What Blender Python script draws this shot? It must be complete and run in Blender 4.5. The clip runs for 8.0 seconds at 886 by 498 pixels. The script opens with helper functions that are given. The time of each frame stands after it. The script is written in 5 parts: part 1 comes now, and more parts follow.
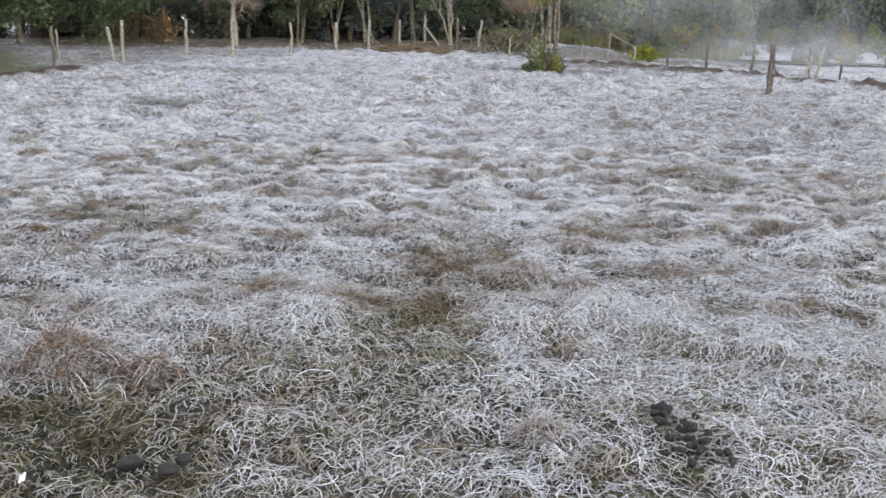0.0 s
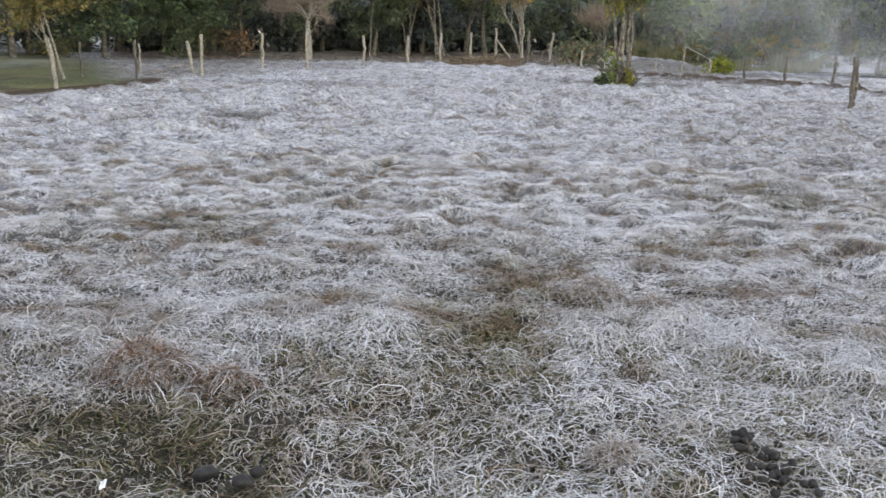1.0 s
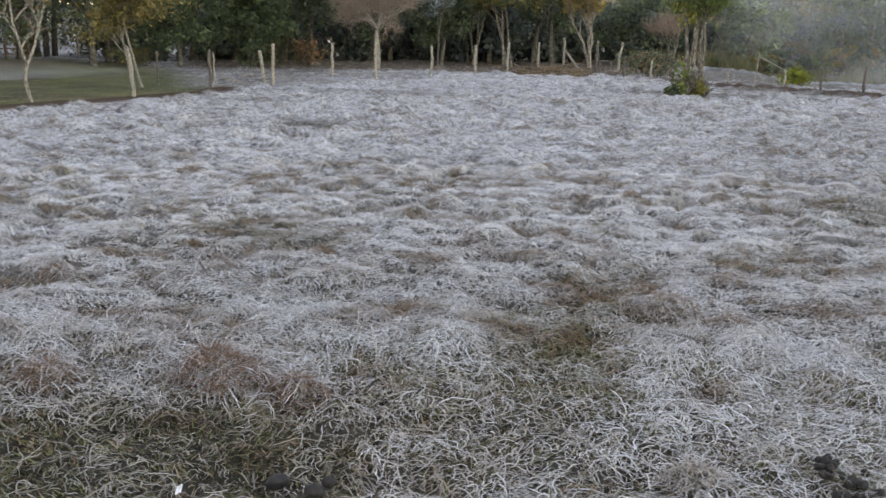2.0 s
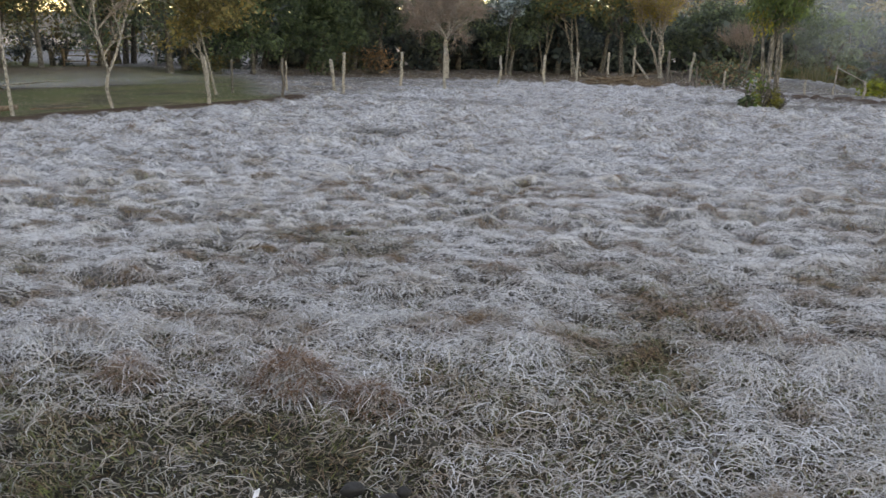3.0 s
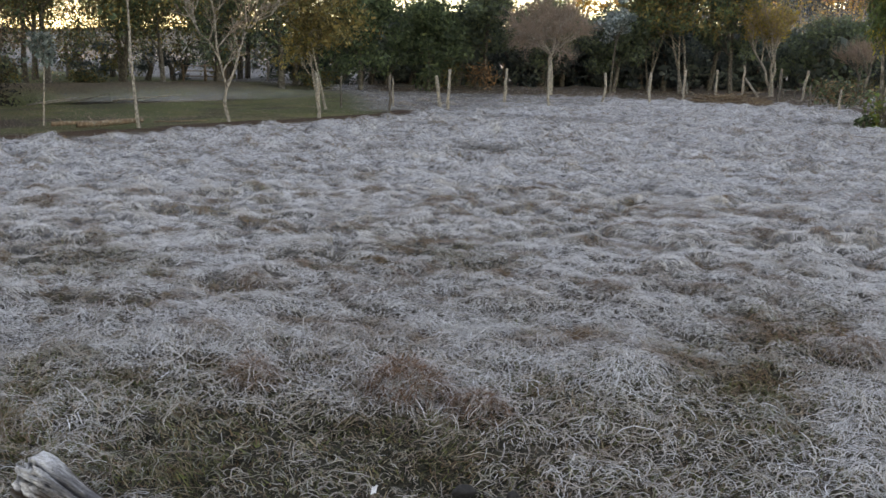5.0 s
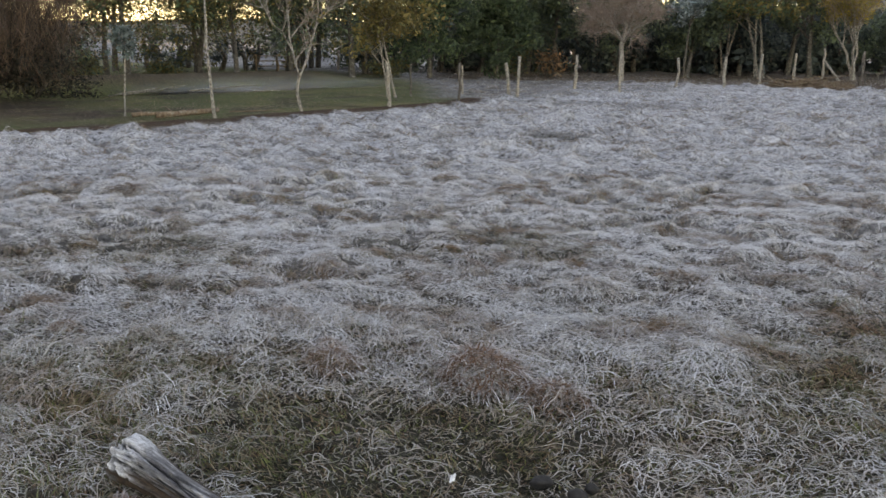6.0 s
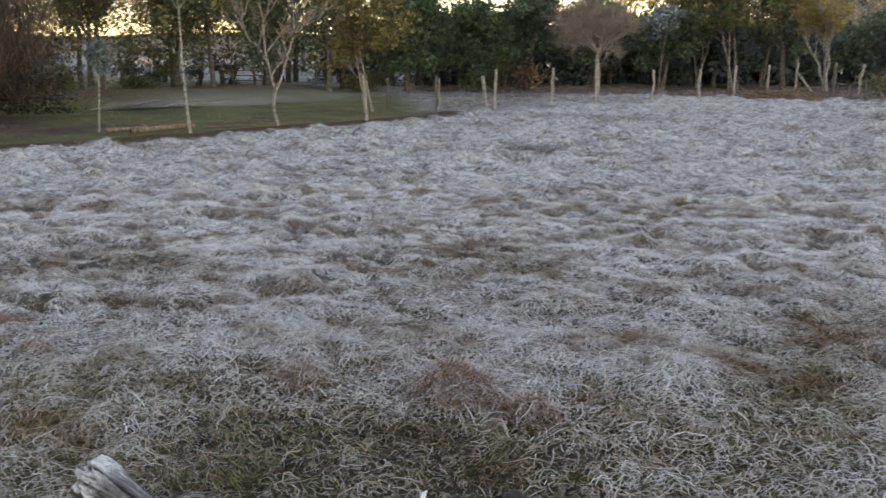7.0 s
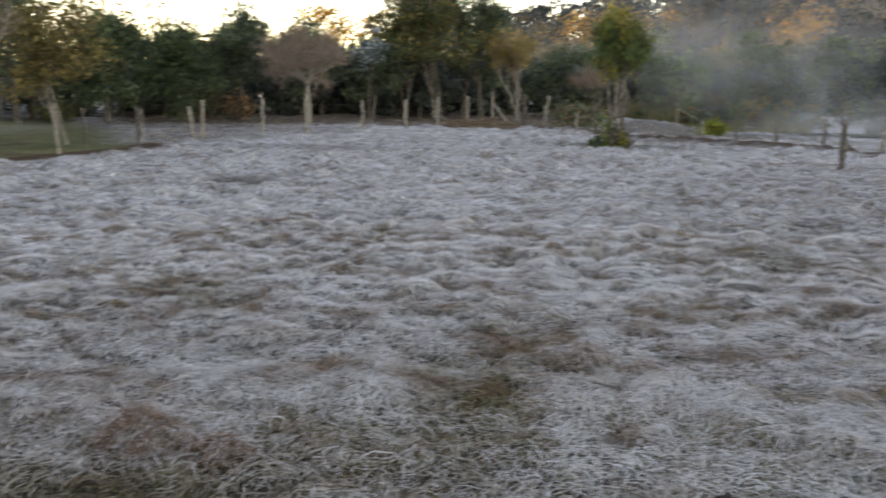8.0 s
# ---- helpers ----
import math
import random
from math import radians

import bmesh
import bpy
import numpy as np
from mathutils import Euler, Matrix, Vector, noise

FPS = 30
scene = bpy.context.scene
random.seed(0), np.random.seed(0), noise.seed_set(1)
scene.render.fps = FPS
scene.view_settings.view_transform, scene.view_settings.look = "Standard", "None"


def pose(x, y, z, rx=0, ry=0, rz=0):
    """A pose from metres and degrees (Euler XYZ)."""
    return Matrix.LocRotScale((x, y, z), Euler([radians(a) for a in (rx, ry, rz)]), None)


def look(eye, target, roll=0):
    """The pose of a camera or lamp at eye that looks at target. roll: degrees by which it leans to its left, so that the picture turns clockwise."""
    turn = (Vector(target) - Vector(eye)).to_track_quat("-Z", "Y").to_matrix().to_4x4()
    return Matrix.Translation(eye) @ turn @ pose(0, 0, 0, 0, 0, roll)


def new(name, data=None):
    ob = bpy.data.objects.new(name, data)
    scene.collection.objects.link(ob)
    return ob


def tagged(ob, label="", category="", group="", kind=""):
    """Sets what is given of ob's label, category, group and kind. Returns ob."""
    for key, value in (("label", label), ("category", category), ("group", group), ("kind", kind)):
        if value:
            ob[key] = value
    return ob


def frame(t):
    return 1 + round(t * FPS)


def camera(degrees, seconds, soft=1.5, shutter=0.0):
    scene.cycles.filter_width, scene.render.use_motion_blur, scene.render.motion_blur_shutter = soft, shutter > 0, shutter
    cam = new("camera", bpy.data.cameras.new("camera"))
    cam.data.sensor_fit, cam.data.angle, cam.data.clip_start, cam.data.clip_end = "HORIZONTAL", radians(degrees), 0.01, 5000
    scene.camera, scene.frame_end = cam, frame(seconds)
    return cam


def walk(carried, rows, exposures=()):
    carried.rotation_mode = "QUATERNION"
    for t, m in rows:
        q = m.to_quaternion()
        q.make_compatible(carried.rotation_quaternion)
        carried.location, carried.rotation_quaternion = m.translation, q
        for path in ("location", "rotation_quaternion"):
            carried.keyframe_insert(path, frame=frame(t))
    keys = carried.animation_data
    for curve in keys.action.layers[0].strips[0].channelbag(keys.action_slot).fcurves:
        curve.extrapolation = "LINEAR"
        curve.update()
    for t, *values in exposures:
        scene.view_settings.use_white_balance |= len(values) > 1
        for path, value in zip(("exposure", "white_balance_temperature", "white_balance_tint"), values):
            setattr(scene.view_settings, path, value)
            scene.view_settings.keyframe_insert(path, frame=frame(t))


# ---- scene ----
cam = camera(54.0, 8.0, soft=1.5, shutter=0.3)
# seconds, eye, yaw to the left of north, pitch, roll
ROWS = [
    (0.0, 0.136, 0.079, 1.610, 9.59, -15.48, 1.50),
    (0.5, 0.124, 0.084, 1.612, 11.88, -15.09, 1.18),
    (1.0, 0.098, 0.103, 1.623, 14.19, -14.81, 1.21),
    (1.5, 0.075, 0.117, 1.630, 16.35, -14.56, 1.15),
    (3.0, -0.030, 0.121, 1.629, 22.74, -13.81, 1.35),
    (3.5, -0.041, 0.076, 1.628, 25.10, -13.82, 1.36),
    (4.0, -0.034, 0.013, 1.630, 27.56, -13.53, 1.49),
    (4.2, -0.033, 0.002, 1.635, 28.04, -12.99, 1.38),
    (5.3, -0.032, -0.060, 1.664, 30.32, -13.19, 1.35),
    (5.5, -0.040, -0.067, 1.668, 31.33, -13.48, 1.09),
    (6.0, -0.064, -0.083, 1.675, 33.86, -13.86, 0.63),
    (6.5, -0.058, -0.059, 1.675, 34.81, -13.64, 0.31),
    (7.0, -0.032, -0.049, 1.684, 32.53, -13.02, 0.34),
    (7.5, 0.036, -0.057, 1.694, 25.82, -11.97, 0.76),
    (8.0, 0.166, 0.002, 1.699, 14.20, -10.90, 0.93),
]


def held(x, y, z, yaw, pitch, roll):
    """A hand-held pose: level heading, then tilt, then lean."""
    a, b = radians(yaw), radians(pitch)
    ahead = Vector((-math.sin(a) * math.cos(b), math.cos(a) * math.cos(b), math.sin(b)))
    return look((x, y, z), Vector((x, y, z)) + ahead, roll)


EXPOSURES = [(t, stops + 0.18, 11450, 23) for t, stops in ((0.0, 2.88), (1.5, 2.6), (3.0, 2.24), (3.5, 2.22), (5.5, 2.0), (6.5, 2.2), (8.0, 2.06))]
walk(cam, [(t, held(*row)) for t, *row in ROWS], EXPOSURES)

# ---- light: clear winter dawn, the sun low on the left and still behind an unseen added ridge ----
SUN_TURN, SUN_HIGH = radians(118), radians(13.0)
to_sun = Vector((-math.sin(SUN_TURN) * math.cos(SUN_HIGH), math.cos(SUN_TURN) * math.cos(SUN_HIGH), math.sin(SUN_HIGH)))
world = bpy.data.worlds.new("dawn_sky")
world.use_nodes = True
scene.world = world
wn = world.node_tree.nodes
sky = wn.new("ShaderNodeTexSky")
sky.sky_type, sky.sun_disc = "NISHITA", False
sky.sun_elevation, sky.sun_rotation = SUN_HIGH, -SUN_TURN
sky.air_density, sky.dust_density, sky.ozone_density = 0.72, 0.1, 0.4
wn["Background"].inputs["Strength"].default_value = 0.15
world.node_tree.links.new(sky.outputs[0], wn["Background"].inputs["Color"])
sun = new("sun", bpy.data.lights.new("sun", "SUN"))
sun.data.energy, sun.data.angle, sun.data.color = 2.0, radians(0.6), (1.0, 0.86, 0.68)
sun.matrix_world = look((0, 0, 60), Vector((0, 0, 60)) - to_sun)


# ---- materials ----
def material(name, build):
    m = bpy.data.materials.new(name)
    m.use_nodes = True
    nt = m.node_tree
    build(nt, nt.nodes["Principled BSDF"])
    return m


def link(nt, a, b):
    nt.links.new(a, b)


def coords(nt, scale=1.0, kind="Object"):
    c = nt.nodes.new("ShaderNodeTexCoord")
    m = nt.nodes.new("ShaderNodeMapping")
    s = scale if isinstance(scale, tuple) else (scale,) * 3
    m.inputs["Scale"].default_value = s
    link(nt, c.outputs[kind], m.inputs["Vector"])
    return m.outputs[0]


def noise_tex(nt, vec, scale, detail=4.0, rough=0.6):
    n = nt.nodes.new("ShaderNodeTexNoise")
    n.inputs["Scale"].default_value = scale
    n.inputs["Detail"].default_value = detail
    n.inputs["Roughness"].default_value = rough
    link(nt, vec, n.inputs["Vector"])
    return n.outputs["Fac"]


def ramp(nt, fac, stops):
    r = nt.nodes.new("ShaderNodeValToRGB")
    e = r.color_ramp.elements
    while len(e) < len(stops):
        e.new(0.5)
    for el, (p, c) in zip(e, stops):
        el.position, el.color = p, (*c, 1) if len(c) == 3 else c
    link(nt, fac, r.inputs["Fac"])
    return r.outputs["Color"]


def mix(nt, fac, a, b, blend="MIX"):
    m = nt.nodes.new("ShaderNodeMix")
    m.data_type, m.blend_type = "RGBA", blend
    for sock, v in ((m.inputs[0], fac), (m.inputs[6], a), (m.inputs[7], b)):
        if isinstance(v, (int, float)):
            sock.default_value = v
        elif isinstance(v, tuple):
            sock.default_value = (*v, 1)
        else:
            link(nt, v, sock)
    return m.outputs[2]


def bump(nt, p, height, strength=0.5, distance=0.02):
    b = nt.nodes.new("ShaderNodeBump")
    b.inputs["Strength"].default_value, b.inputs["Distance"].default_value = strength, distance
    link(nt, height, b.inputs["Height"])
    link(nt, b.outputs[0], p.inputs["Normal"])


def attribute(nt, name, out="Color"):
    a = nt.nodes.new("ShaderNodeAttribute")
    a.attribute_name = name
    return a.outputs[out]


def tinted_build(rough, spec, through_light=0.0):
    """Blades and leaves: colour from the piece itself, a little spread in tone."""
    def build(nt, p):
        c = attribute(nt, "tint")
        link(nt, c, p.inputs["Base Color"])
        p.inputs["Roughness"].default_value = rough
        p.inputs["Specular IOR Level"].default_value = spec
        if through_light:
            t = nt.nodes.new("ShaderNodeBsdfTranslucent")
            link(nt, c, t.inputs["Color"])
            s = nt.nodes.new("ShaderNodeMixShader")
            s.inputs[0].default_value = through_light
            link(nt, p.outputs[0], s.inputs[1])
            link(nt, t.outputs[0], s.inputs[2])
            link(nt, s.outputs[0], nt.nodes["Material Output"].inputs["Surface"])
    return build


def ground_build(nt, p):
    v = coords(nt)
    tint = attribute(nt, "tint")
    fine = noise_tex(nt, v, 16.0, 7.0, 0.72)
    mid = noise_tex(nt, v, 3.0, 5.0, 0.65)
    frost = attribute(nt, "frost", "Fac")
    add = nt.nodes.new("ShaderNodeMath")
    add.operation = "MULTIPLY_ADD"
    link(nt, mid, add.inputs[0])
    add.inputs[1].default_value = 0.55
    link(nt, fine, add.inputs[2])
    spread = ramp(nt, add.outputs[0], [(0.52, (0, 0, 0)), (0.88, (1, 1, 1))])
    cover = nt.nodes.new("ShaderNodeMath")
    cover.operation = "MULTIPLY"
    link(nt, spread, cover.inputs[0])
    link(nt, frost, cover.inputs[1])
    rime = ramp(nt, fine, [(0.3, (0.46, 0.47, 0.50)), (0.7, (0.78, 0.80, 0.84))])
    soil = mix(nt, ramp(nt, fine, [(0.3, (0, 0, 0)), (0.7, (1, 1, 1))]), (0.12, 0.12, 0.12), (1.5, 1.5, 1.5))
    soil = mix(nt, 1.0, tint, soil, "MULTIPLY")
    link(nt, mix(nt, cover.outputs[0], soil, rime), p.inputs["Base Color"])
    p.inputs["Roughness"].default_value = 0.9
    p.inputs["Specular IOR Level"].default_value = 0.2
    bump(nt, p, fine, 0.8, 0.05)


def bark_build(dark, light, scale=(9, 9, 2.2), spots=0.55):
    def build(nt, p):
        v = coords(nt, scale)
        n = noise_tex(nt, v, 3.0, 6.0, 0.7)
        base = ramp(nt, n, [(0.36, dark), (spots, tuple(0.45 * (a + b) for a, b in zip(dark, light))), (0.62, light)])
        lich = noise_tex(nt, coords(nt, 5.0), 2.0, 4.0, 0.6)
        link(nt, mix(nt, ramp(nt, lich, [(0.55, (0, 0, 0)), (0.68, (0.5, 0.5, 0.5))]), base, (0.36, 0.36, 0.31)), p.inputs["Base Color"])
        p.inputs["Roughness"].default_value = 0.9
        p.inputs["Specular IOR Level"].default_value = 0.2
        bump(nt, p, n, 0.7, 0.02)
    return build


def log_build(nt, p):
    """Weathered wood: colour from the piece itself, broken up along the grain."""
    grain = noise_tex(nt, coords(nt, (6.0, 70.0, 70.0)), 1.5, 6.0, 0.75)
    speck = noise_tex(nt, coords(nt), 90.0, 4.0, 0.7)
    tone = ramp(nt, grain, [(0.34, (0.42, 0.40, 0.39)), (0.52, (0.95, 0.95, 0.95)), (0.72, (1.35, 1.35, 1.35))])
    skin = mix(nt, 1.0, attribute(nt, "tint"), tone, "MULTIPLY")
    spots = ramp(nt, speck, [(0.36, (0.65, 0.65, 0.65)), (0.5, (1, 1, 1))])
    link(nt, mix(nt, 1.0, skin, spots, "MULTIPLY"), p.inputs["Base Color"])
    p.inputs["Roughness"].default_value = 0.85
    bump(nt, p, grain, 0.9, 0.02)


def stone_build(nt, p):
    n = noise_tex(nt, coords(nt), 22.0, 6.0, 0.7)
    link(nt, ramp(nt, n, [(0.35, (0.010, 0.009, 0.009)), (0.62, (0.026, 0.024, 0.022)), (0.8, (0.08, 0.08, 0.08))]), p.inputs["Base Color"])
    p.inputs["Roughness"].default_value = 0.8
    bump(nt, p, n, 0.6, 0.01)


def plain_build(colour, rough=0.6, metal=0.0):
    def build(nt, p):
        n = noise_tex(nt, coords(nt), 14.0, 4.0, 0.6)
        dark = tuple(0.7 * c for c in colour)
        link(nt, ramp(nt, n, [(0.35, dark), (0.65, colour)]), p.inputs["Base Color"])
        p.inputs["Roughness"].default_value, p.inputs["Metallic"].default_value = rough, metal
    return build


def water_build(nt, p):
    p.inputs["Base Color"].default_value = (0.03, 0.035, 0.035, 1)
    p.inputs["Roughness"].default_value = 0.06
    p.inputs["IOR"].default_value = 1.33
    bump(nt, p, noise_tex(nt, coords(nt), 2.5, 3.0, 0.5), 0.08, 0.05)


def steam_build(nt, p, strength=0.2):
    """Thin rising vapour and distance haze: white scatter, mostly clear, torn by noise, fading out to the rim of each
    wisp.
    """
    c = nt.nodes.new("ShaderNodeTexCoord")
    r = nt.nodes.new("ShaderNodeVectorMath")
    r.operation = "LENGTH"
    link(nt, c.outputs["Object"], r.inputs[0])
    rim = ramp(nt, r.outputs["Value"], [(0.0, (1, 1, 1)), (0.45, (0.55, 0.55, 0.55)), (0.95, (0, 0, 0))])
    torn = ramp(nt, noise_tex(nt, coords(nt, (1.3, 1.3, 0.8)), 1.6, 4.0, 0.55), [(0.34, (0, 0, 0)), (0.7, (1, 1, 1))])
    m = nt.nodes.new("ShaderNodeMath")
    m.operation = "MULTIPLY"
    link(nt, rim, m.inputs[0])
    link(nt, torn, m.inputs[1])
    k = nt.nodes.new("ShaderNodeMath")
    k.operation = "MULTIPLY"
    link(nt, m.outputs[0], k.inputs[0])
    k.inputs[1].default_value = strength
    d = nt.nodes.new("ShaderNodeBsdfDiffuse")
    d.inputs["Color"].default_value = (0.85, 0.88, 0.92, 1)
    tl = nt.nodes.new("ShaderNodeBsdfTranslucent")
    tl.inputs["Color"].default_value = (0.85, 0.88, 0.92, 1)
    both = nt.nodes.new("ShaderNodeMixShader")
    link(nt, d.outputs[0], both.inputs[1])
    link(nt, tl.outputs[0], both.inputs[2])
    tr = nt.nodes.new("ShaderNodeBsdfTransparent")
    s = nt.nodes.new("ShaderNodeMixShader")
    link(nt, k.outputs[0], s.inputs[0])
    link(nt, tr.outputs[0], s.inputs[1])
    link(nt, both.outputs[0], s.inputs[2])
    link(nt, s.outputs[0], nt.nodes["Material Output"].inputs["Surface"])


GROUND = material("frosted_turf", ground_build)
BLADE = material("grass_blade", tinted_build(0.75, 0.25))
LEAF = material("leaf", tinted_build(0.6, 0.3, 0.25))
BARK = material("grey_bark", bark_build((0.05, 0.042, 0.034), (0.2, 0.18, 0.155)))
PALE_BARK = material("pale_bark", bark_build((0.065, 0.055, 0.045), (0.42, 0.38, 0.33), (9, 9, 5), spots=0.48))
MOTTLED_BARK = material("mottled_bark", bark_build((0.04, 0.034, 0.027), (0.36, 0.32, 0.275), (8, 8, 3), spots=0.55))
TWIG = material("twig_bark", bark_build((0.19, 0.135, 0.11), (0.42, 0.33, 0.28)))
POST_WOOD = material("weathered_post", bark_build((0.06, 0.05, 0.04), (0.43, 0.385, 0.33), (13, 13, 6), 0.45))
DARK_POST = material("dark_post", bark_build((0.05, 0.042, 0.036), (0.2, 0.18, 0.16), (14, 14, 1.5)))
LOG = material("frosted_log", log_build)
BROWN_WOOD = material("brown_dead_wood", bark_build((0.10, 0.065, 0.042), (0.34, 0.25, 0.18), (9, 9, 3)))
STONE = material("dark_stone", stone_build)
PAPER = material("white_scrap", plain_build((0.85, 0.86, 0.87), 0.5))
WIRE = material("rusted_wire", plain_build((0.2, 0.17, 0.15), 0.6, 0.5))
WATER = material("still_water", water_build)
STEAM_HAZE = material("steam", steam_build)
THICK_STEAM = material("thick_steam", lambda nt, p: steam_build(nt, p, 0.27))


# ---- lattice noise on arrays ----
def lattice(ix, iy, seed):
    h = (ix.astype(np.int64) * 374761393 + iy.astype(np.int64) * 668265263 + seed * 974711) & 0xFFFFFFFF
    h = ((h ^ (h >> 13)) * 1274126177) & 0xFFFFFFFF
    h = h ^ (h >> 16)
    return (h & 0xFFFFFF) / float(0xFFFFFF)


def smooth(x, y, seed=0):
    """Value noise 0 to 1."""
    x, y = np.asarray(x, float), np.asarray(y, float)
    ix, iy = np.floor(x), np.floor(y)
    u, v = x - ix, y - iy
    u, v = u * u * (3 - 2 * u), v * v * (3 - 2 * v)
    a, b = lattice(ix, iy, seed), lattice(ix + 1, iy, seed)
    c, d = lattice(ix, iy + 1, seed), lattice(ix + 1, iy + 1, seed)
    return (a * (1 - u) + b * u) * (1 - v) + (c * (1 - u) + d * u) * v


def fbm(x, y, seed=0, octaves=4, gain=0.5):
    total, amp, norm = 0.0, 1.0, 0.0
    for k in range(octaves):
        total = total + amp * smooth(x * 2**k + 17.3 * k, y * 2**k - 9.1 * k, seed + k)
        norm, amp = norm + amp, amp * gain
    return total / norm


def step(a, b, v):
    t = np.clip((v - a) / (b - a), 0, 1)
    return t * t * (3 - 2 * t)


# ---- the lie of the land ----
EDGE_Y = np.array([-40.0, 5.0, 7.7, 9.7, 12.75, 16.4, 18.9, 20.9, 24.0])
EDGE_X = np.array([-22.0, -15.8, -14.5, -13.4, -13.0, -12.5, -11.9, -12.6, -14.8])
# bare and thinly frosted patches: x, y, half-width, half-depth, turn, strength
PATCHES = [
    (-0.66, 6.1, 0.42, 0.55, 0.0, 0.4), (-0.76, 5.0, 0.45, 0.7, 0.0, 0.46), (-0.76, 4.15, 0.42, 0.55, 0.0, 0.48), (-0.74, 3.55, 0.28, 0.32, 0.0, 0.52), (-0.2, 5.2, 0.4, 0.2, 0.0, 0.4), (-1.2, 3.8, 0.4, 0.3, 0.0, 0.45), (-0.95, 3.2, 0.25, 0.3, 0.0, 0.4),
    (-1.95, 2.85, 0.66, 0.5, 0.1, 0.85), (-1.5, 2.75, 0.34, 0.5, 0.0, 0.66), (-2.5, 2.5, 0.55, 0.5, 0.0, 0.8), (-1.85, 2.15, 0.7, 0.45, 0.0, 0.9),
    (-3.5, 6.35, 0.75, 0.35, 0.0, 0.5), (-4.2, 5.55, 0.75, 0.3, 0.0, 0.45), (-6.0, 4.3, 0.85, 0.45, 0.4, 0.65), (-6.5, 3.5, 0.5, 0.4, 0.0, 0.55),
    (1.25, 9.5, 0.5, 0.8, 0.0, 0.55), (0.35, 6.9, 0.4, 0.35, 0.0, 0.45), (0.58, 3.4, 0.16, 0.3, 0.0, 0.5), (-6.2, 6.6, 0.7, 0.4, 0.0, 0.3), (-3.3, 8.4, 0.5, 0.3, 0.0, 0.2),
    (-7.2, 13.7, 0.75, 0.6, 0.0, 0.6), (1.6, 28.2, 3.2, 1.5, -0.2, 0.55), (-1.4, 25.4, 2.2, 1.2, 0.0, 0.6), (-9.0, 21.0, 2.5, 1.0, 0.3, 0.4), (-6.0, 34.6, 2.2, 1.0, 0.2, 0.8),
    (-8.5, 39.5, 6.0, 3.5, 0.0, 0.75), (-16.5, 28.0, 4.0, 4.0, 0.3, 0.6), (-14.3, 24.2, 2.6, 3.4, 0.2, 0.55), (-12.6, 28.6, 2.6, 2.4, 0.0, 0.4), (1.5, 38.0, 5.5, 8.0, -0.1, 0.75),
    (-3.1, 2.85, 0.8, 0.42, 0.4, 0.5), (-1.8, 1.9, 3.6, 1.3, 0.25, 0.22), (3.2, 14.0, 3.0, 7.0, 0.0, 0.2), (-4.2, 2.0, 1.0, 0.8, 0.3, 0.4), (-3.1, 1.9, 0.8, 0.5, 0.0, 0.5),
]


def edge_at(y):
    return np.interp(y, EDGE_Y, EDGE_X)


def lawn(x, y):
    """1 on the green lawn left of the meadow's edge, 0 on the meadow."""
    wob = 0.5 * (fbm(x * 0.9, y * 0.9, 31, 3) - 0.5)
    side = step(-0.12, 0.12, edge_at(y) + wob - x)
    return side * (1 - step(22.8, 25.0, y + 0.95 * (np.maximum(x, -24.0) + 16.7) + 2.2 * (fbm(x * 0.4, y * 0.4, 33, 3) - 0.5)))


def soil_edge(x, y):
    """The dark turned strip along the lawn's edge and along the stream bank."""
    wob = 0.5 * (fbm(x * 0.9, y * 0.9, 31, 3) - 0.5)
    a = np.exp(-(((x - edge_at(y) - wob + 0.42) / 0.5) ** 2)) * (1 - step(19.5, 21.5, y))
    bank = np.interp(x, [-12, -9, -6.5, -3.9, -0.7, 2.0, 3.8, 5.5, 9.0], [37.5, 36.6, 36.4, 34.8, 29.8, 28.7, 27.6, 25.0, 21.5])
    b = np.exp(-(((y - bank + 0.3 * (fbm(x * 1.5, y * 1.5, 35, 2) - 0.5)) / 0.42) ** 2)) * step(-6.5, -0.5, x)
    return np.clip(1.5 * (0.95 * a + b) * (0.55 + 0.9 * fbm(x * 1.1, y * 1.1, 39, 3)), 0, 1)


def worn(x, y):
    """How far the frost is thinned in the patches."""
    out = np.zeros_like(x)
    ragged = 0.9 * (fbm(x * 2.3, y * 2.3, 41, 3) - 0.5)
    for px, py, a, b, turn, s in PATCHES:
        c, n = math.cos(turn), math.sin(turn)
        u, v = ((x - px) * c + (y - py) * n) / a, (-(x - px) * n + (y - py) * c) / b
        d = np.sqrt(u * u + v * v) + ragged
        out = np.maximum(out, s * (1 - step(0.5, 1.45, d)))
    return out


def tufts(x, y, cell=0.2):
    """The nearest grass tuft: distance and way from its heart, and two random numbers of its own."""
    cx, cy = np.floor(x / cell), np.floor(y / cell)
    best, vx, vy, ra, rb = np.full(x.shape, 9.0), np.zeros_like(x), np.zeros_like(x), np.zeros_like(x), np.zeros_like(x)
    for i in (-1, 0, 1):
        for j in (-1, 0, 1):
            a, b = cx + i, cy + j
            dx = x - (a + 0.1 + 0.8 * lattice(a, b, 101)) * cell
            dy = y - (b + 0.1 + 0.8 * lattice(a, b, 102)) * cell
            d = np.hypot(dx, dy)
            near = d < best
            best, vx, vy = np.where(near, d, best), np.where(near, dx, vx), np.where(near, dy, vy)
            ra, rb = np.where(near, lattice(a, b, 103), ra), np.where(near, lattice(a, b, 104), rb)
    return best, vx, vy, ra, rb


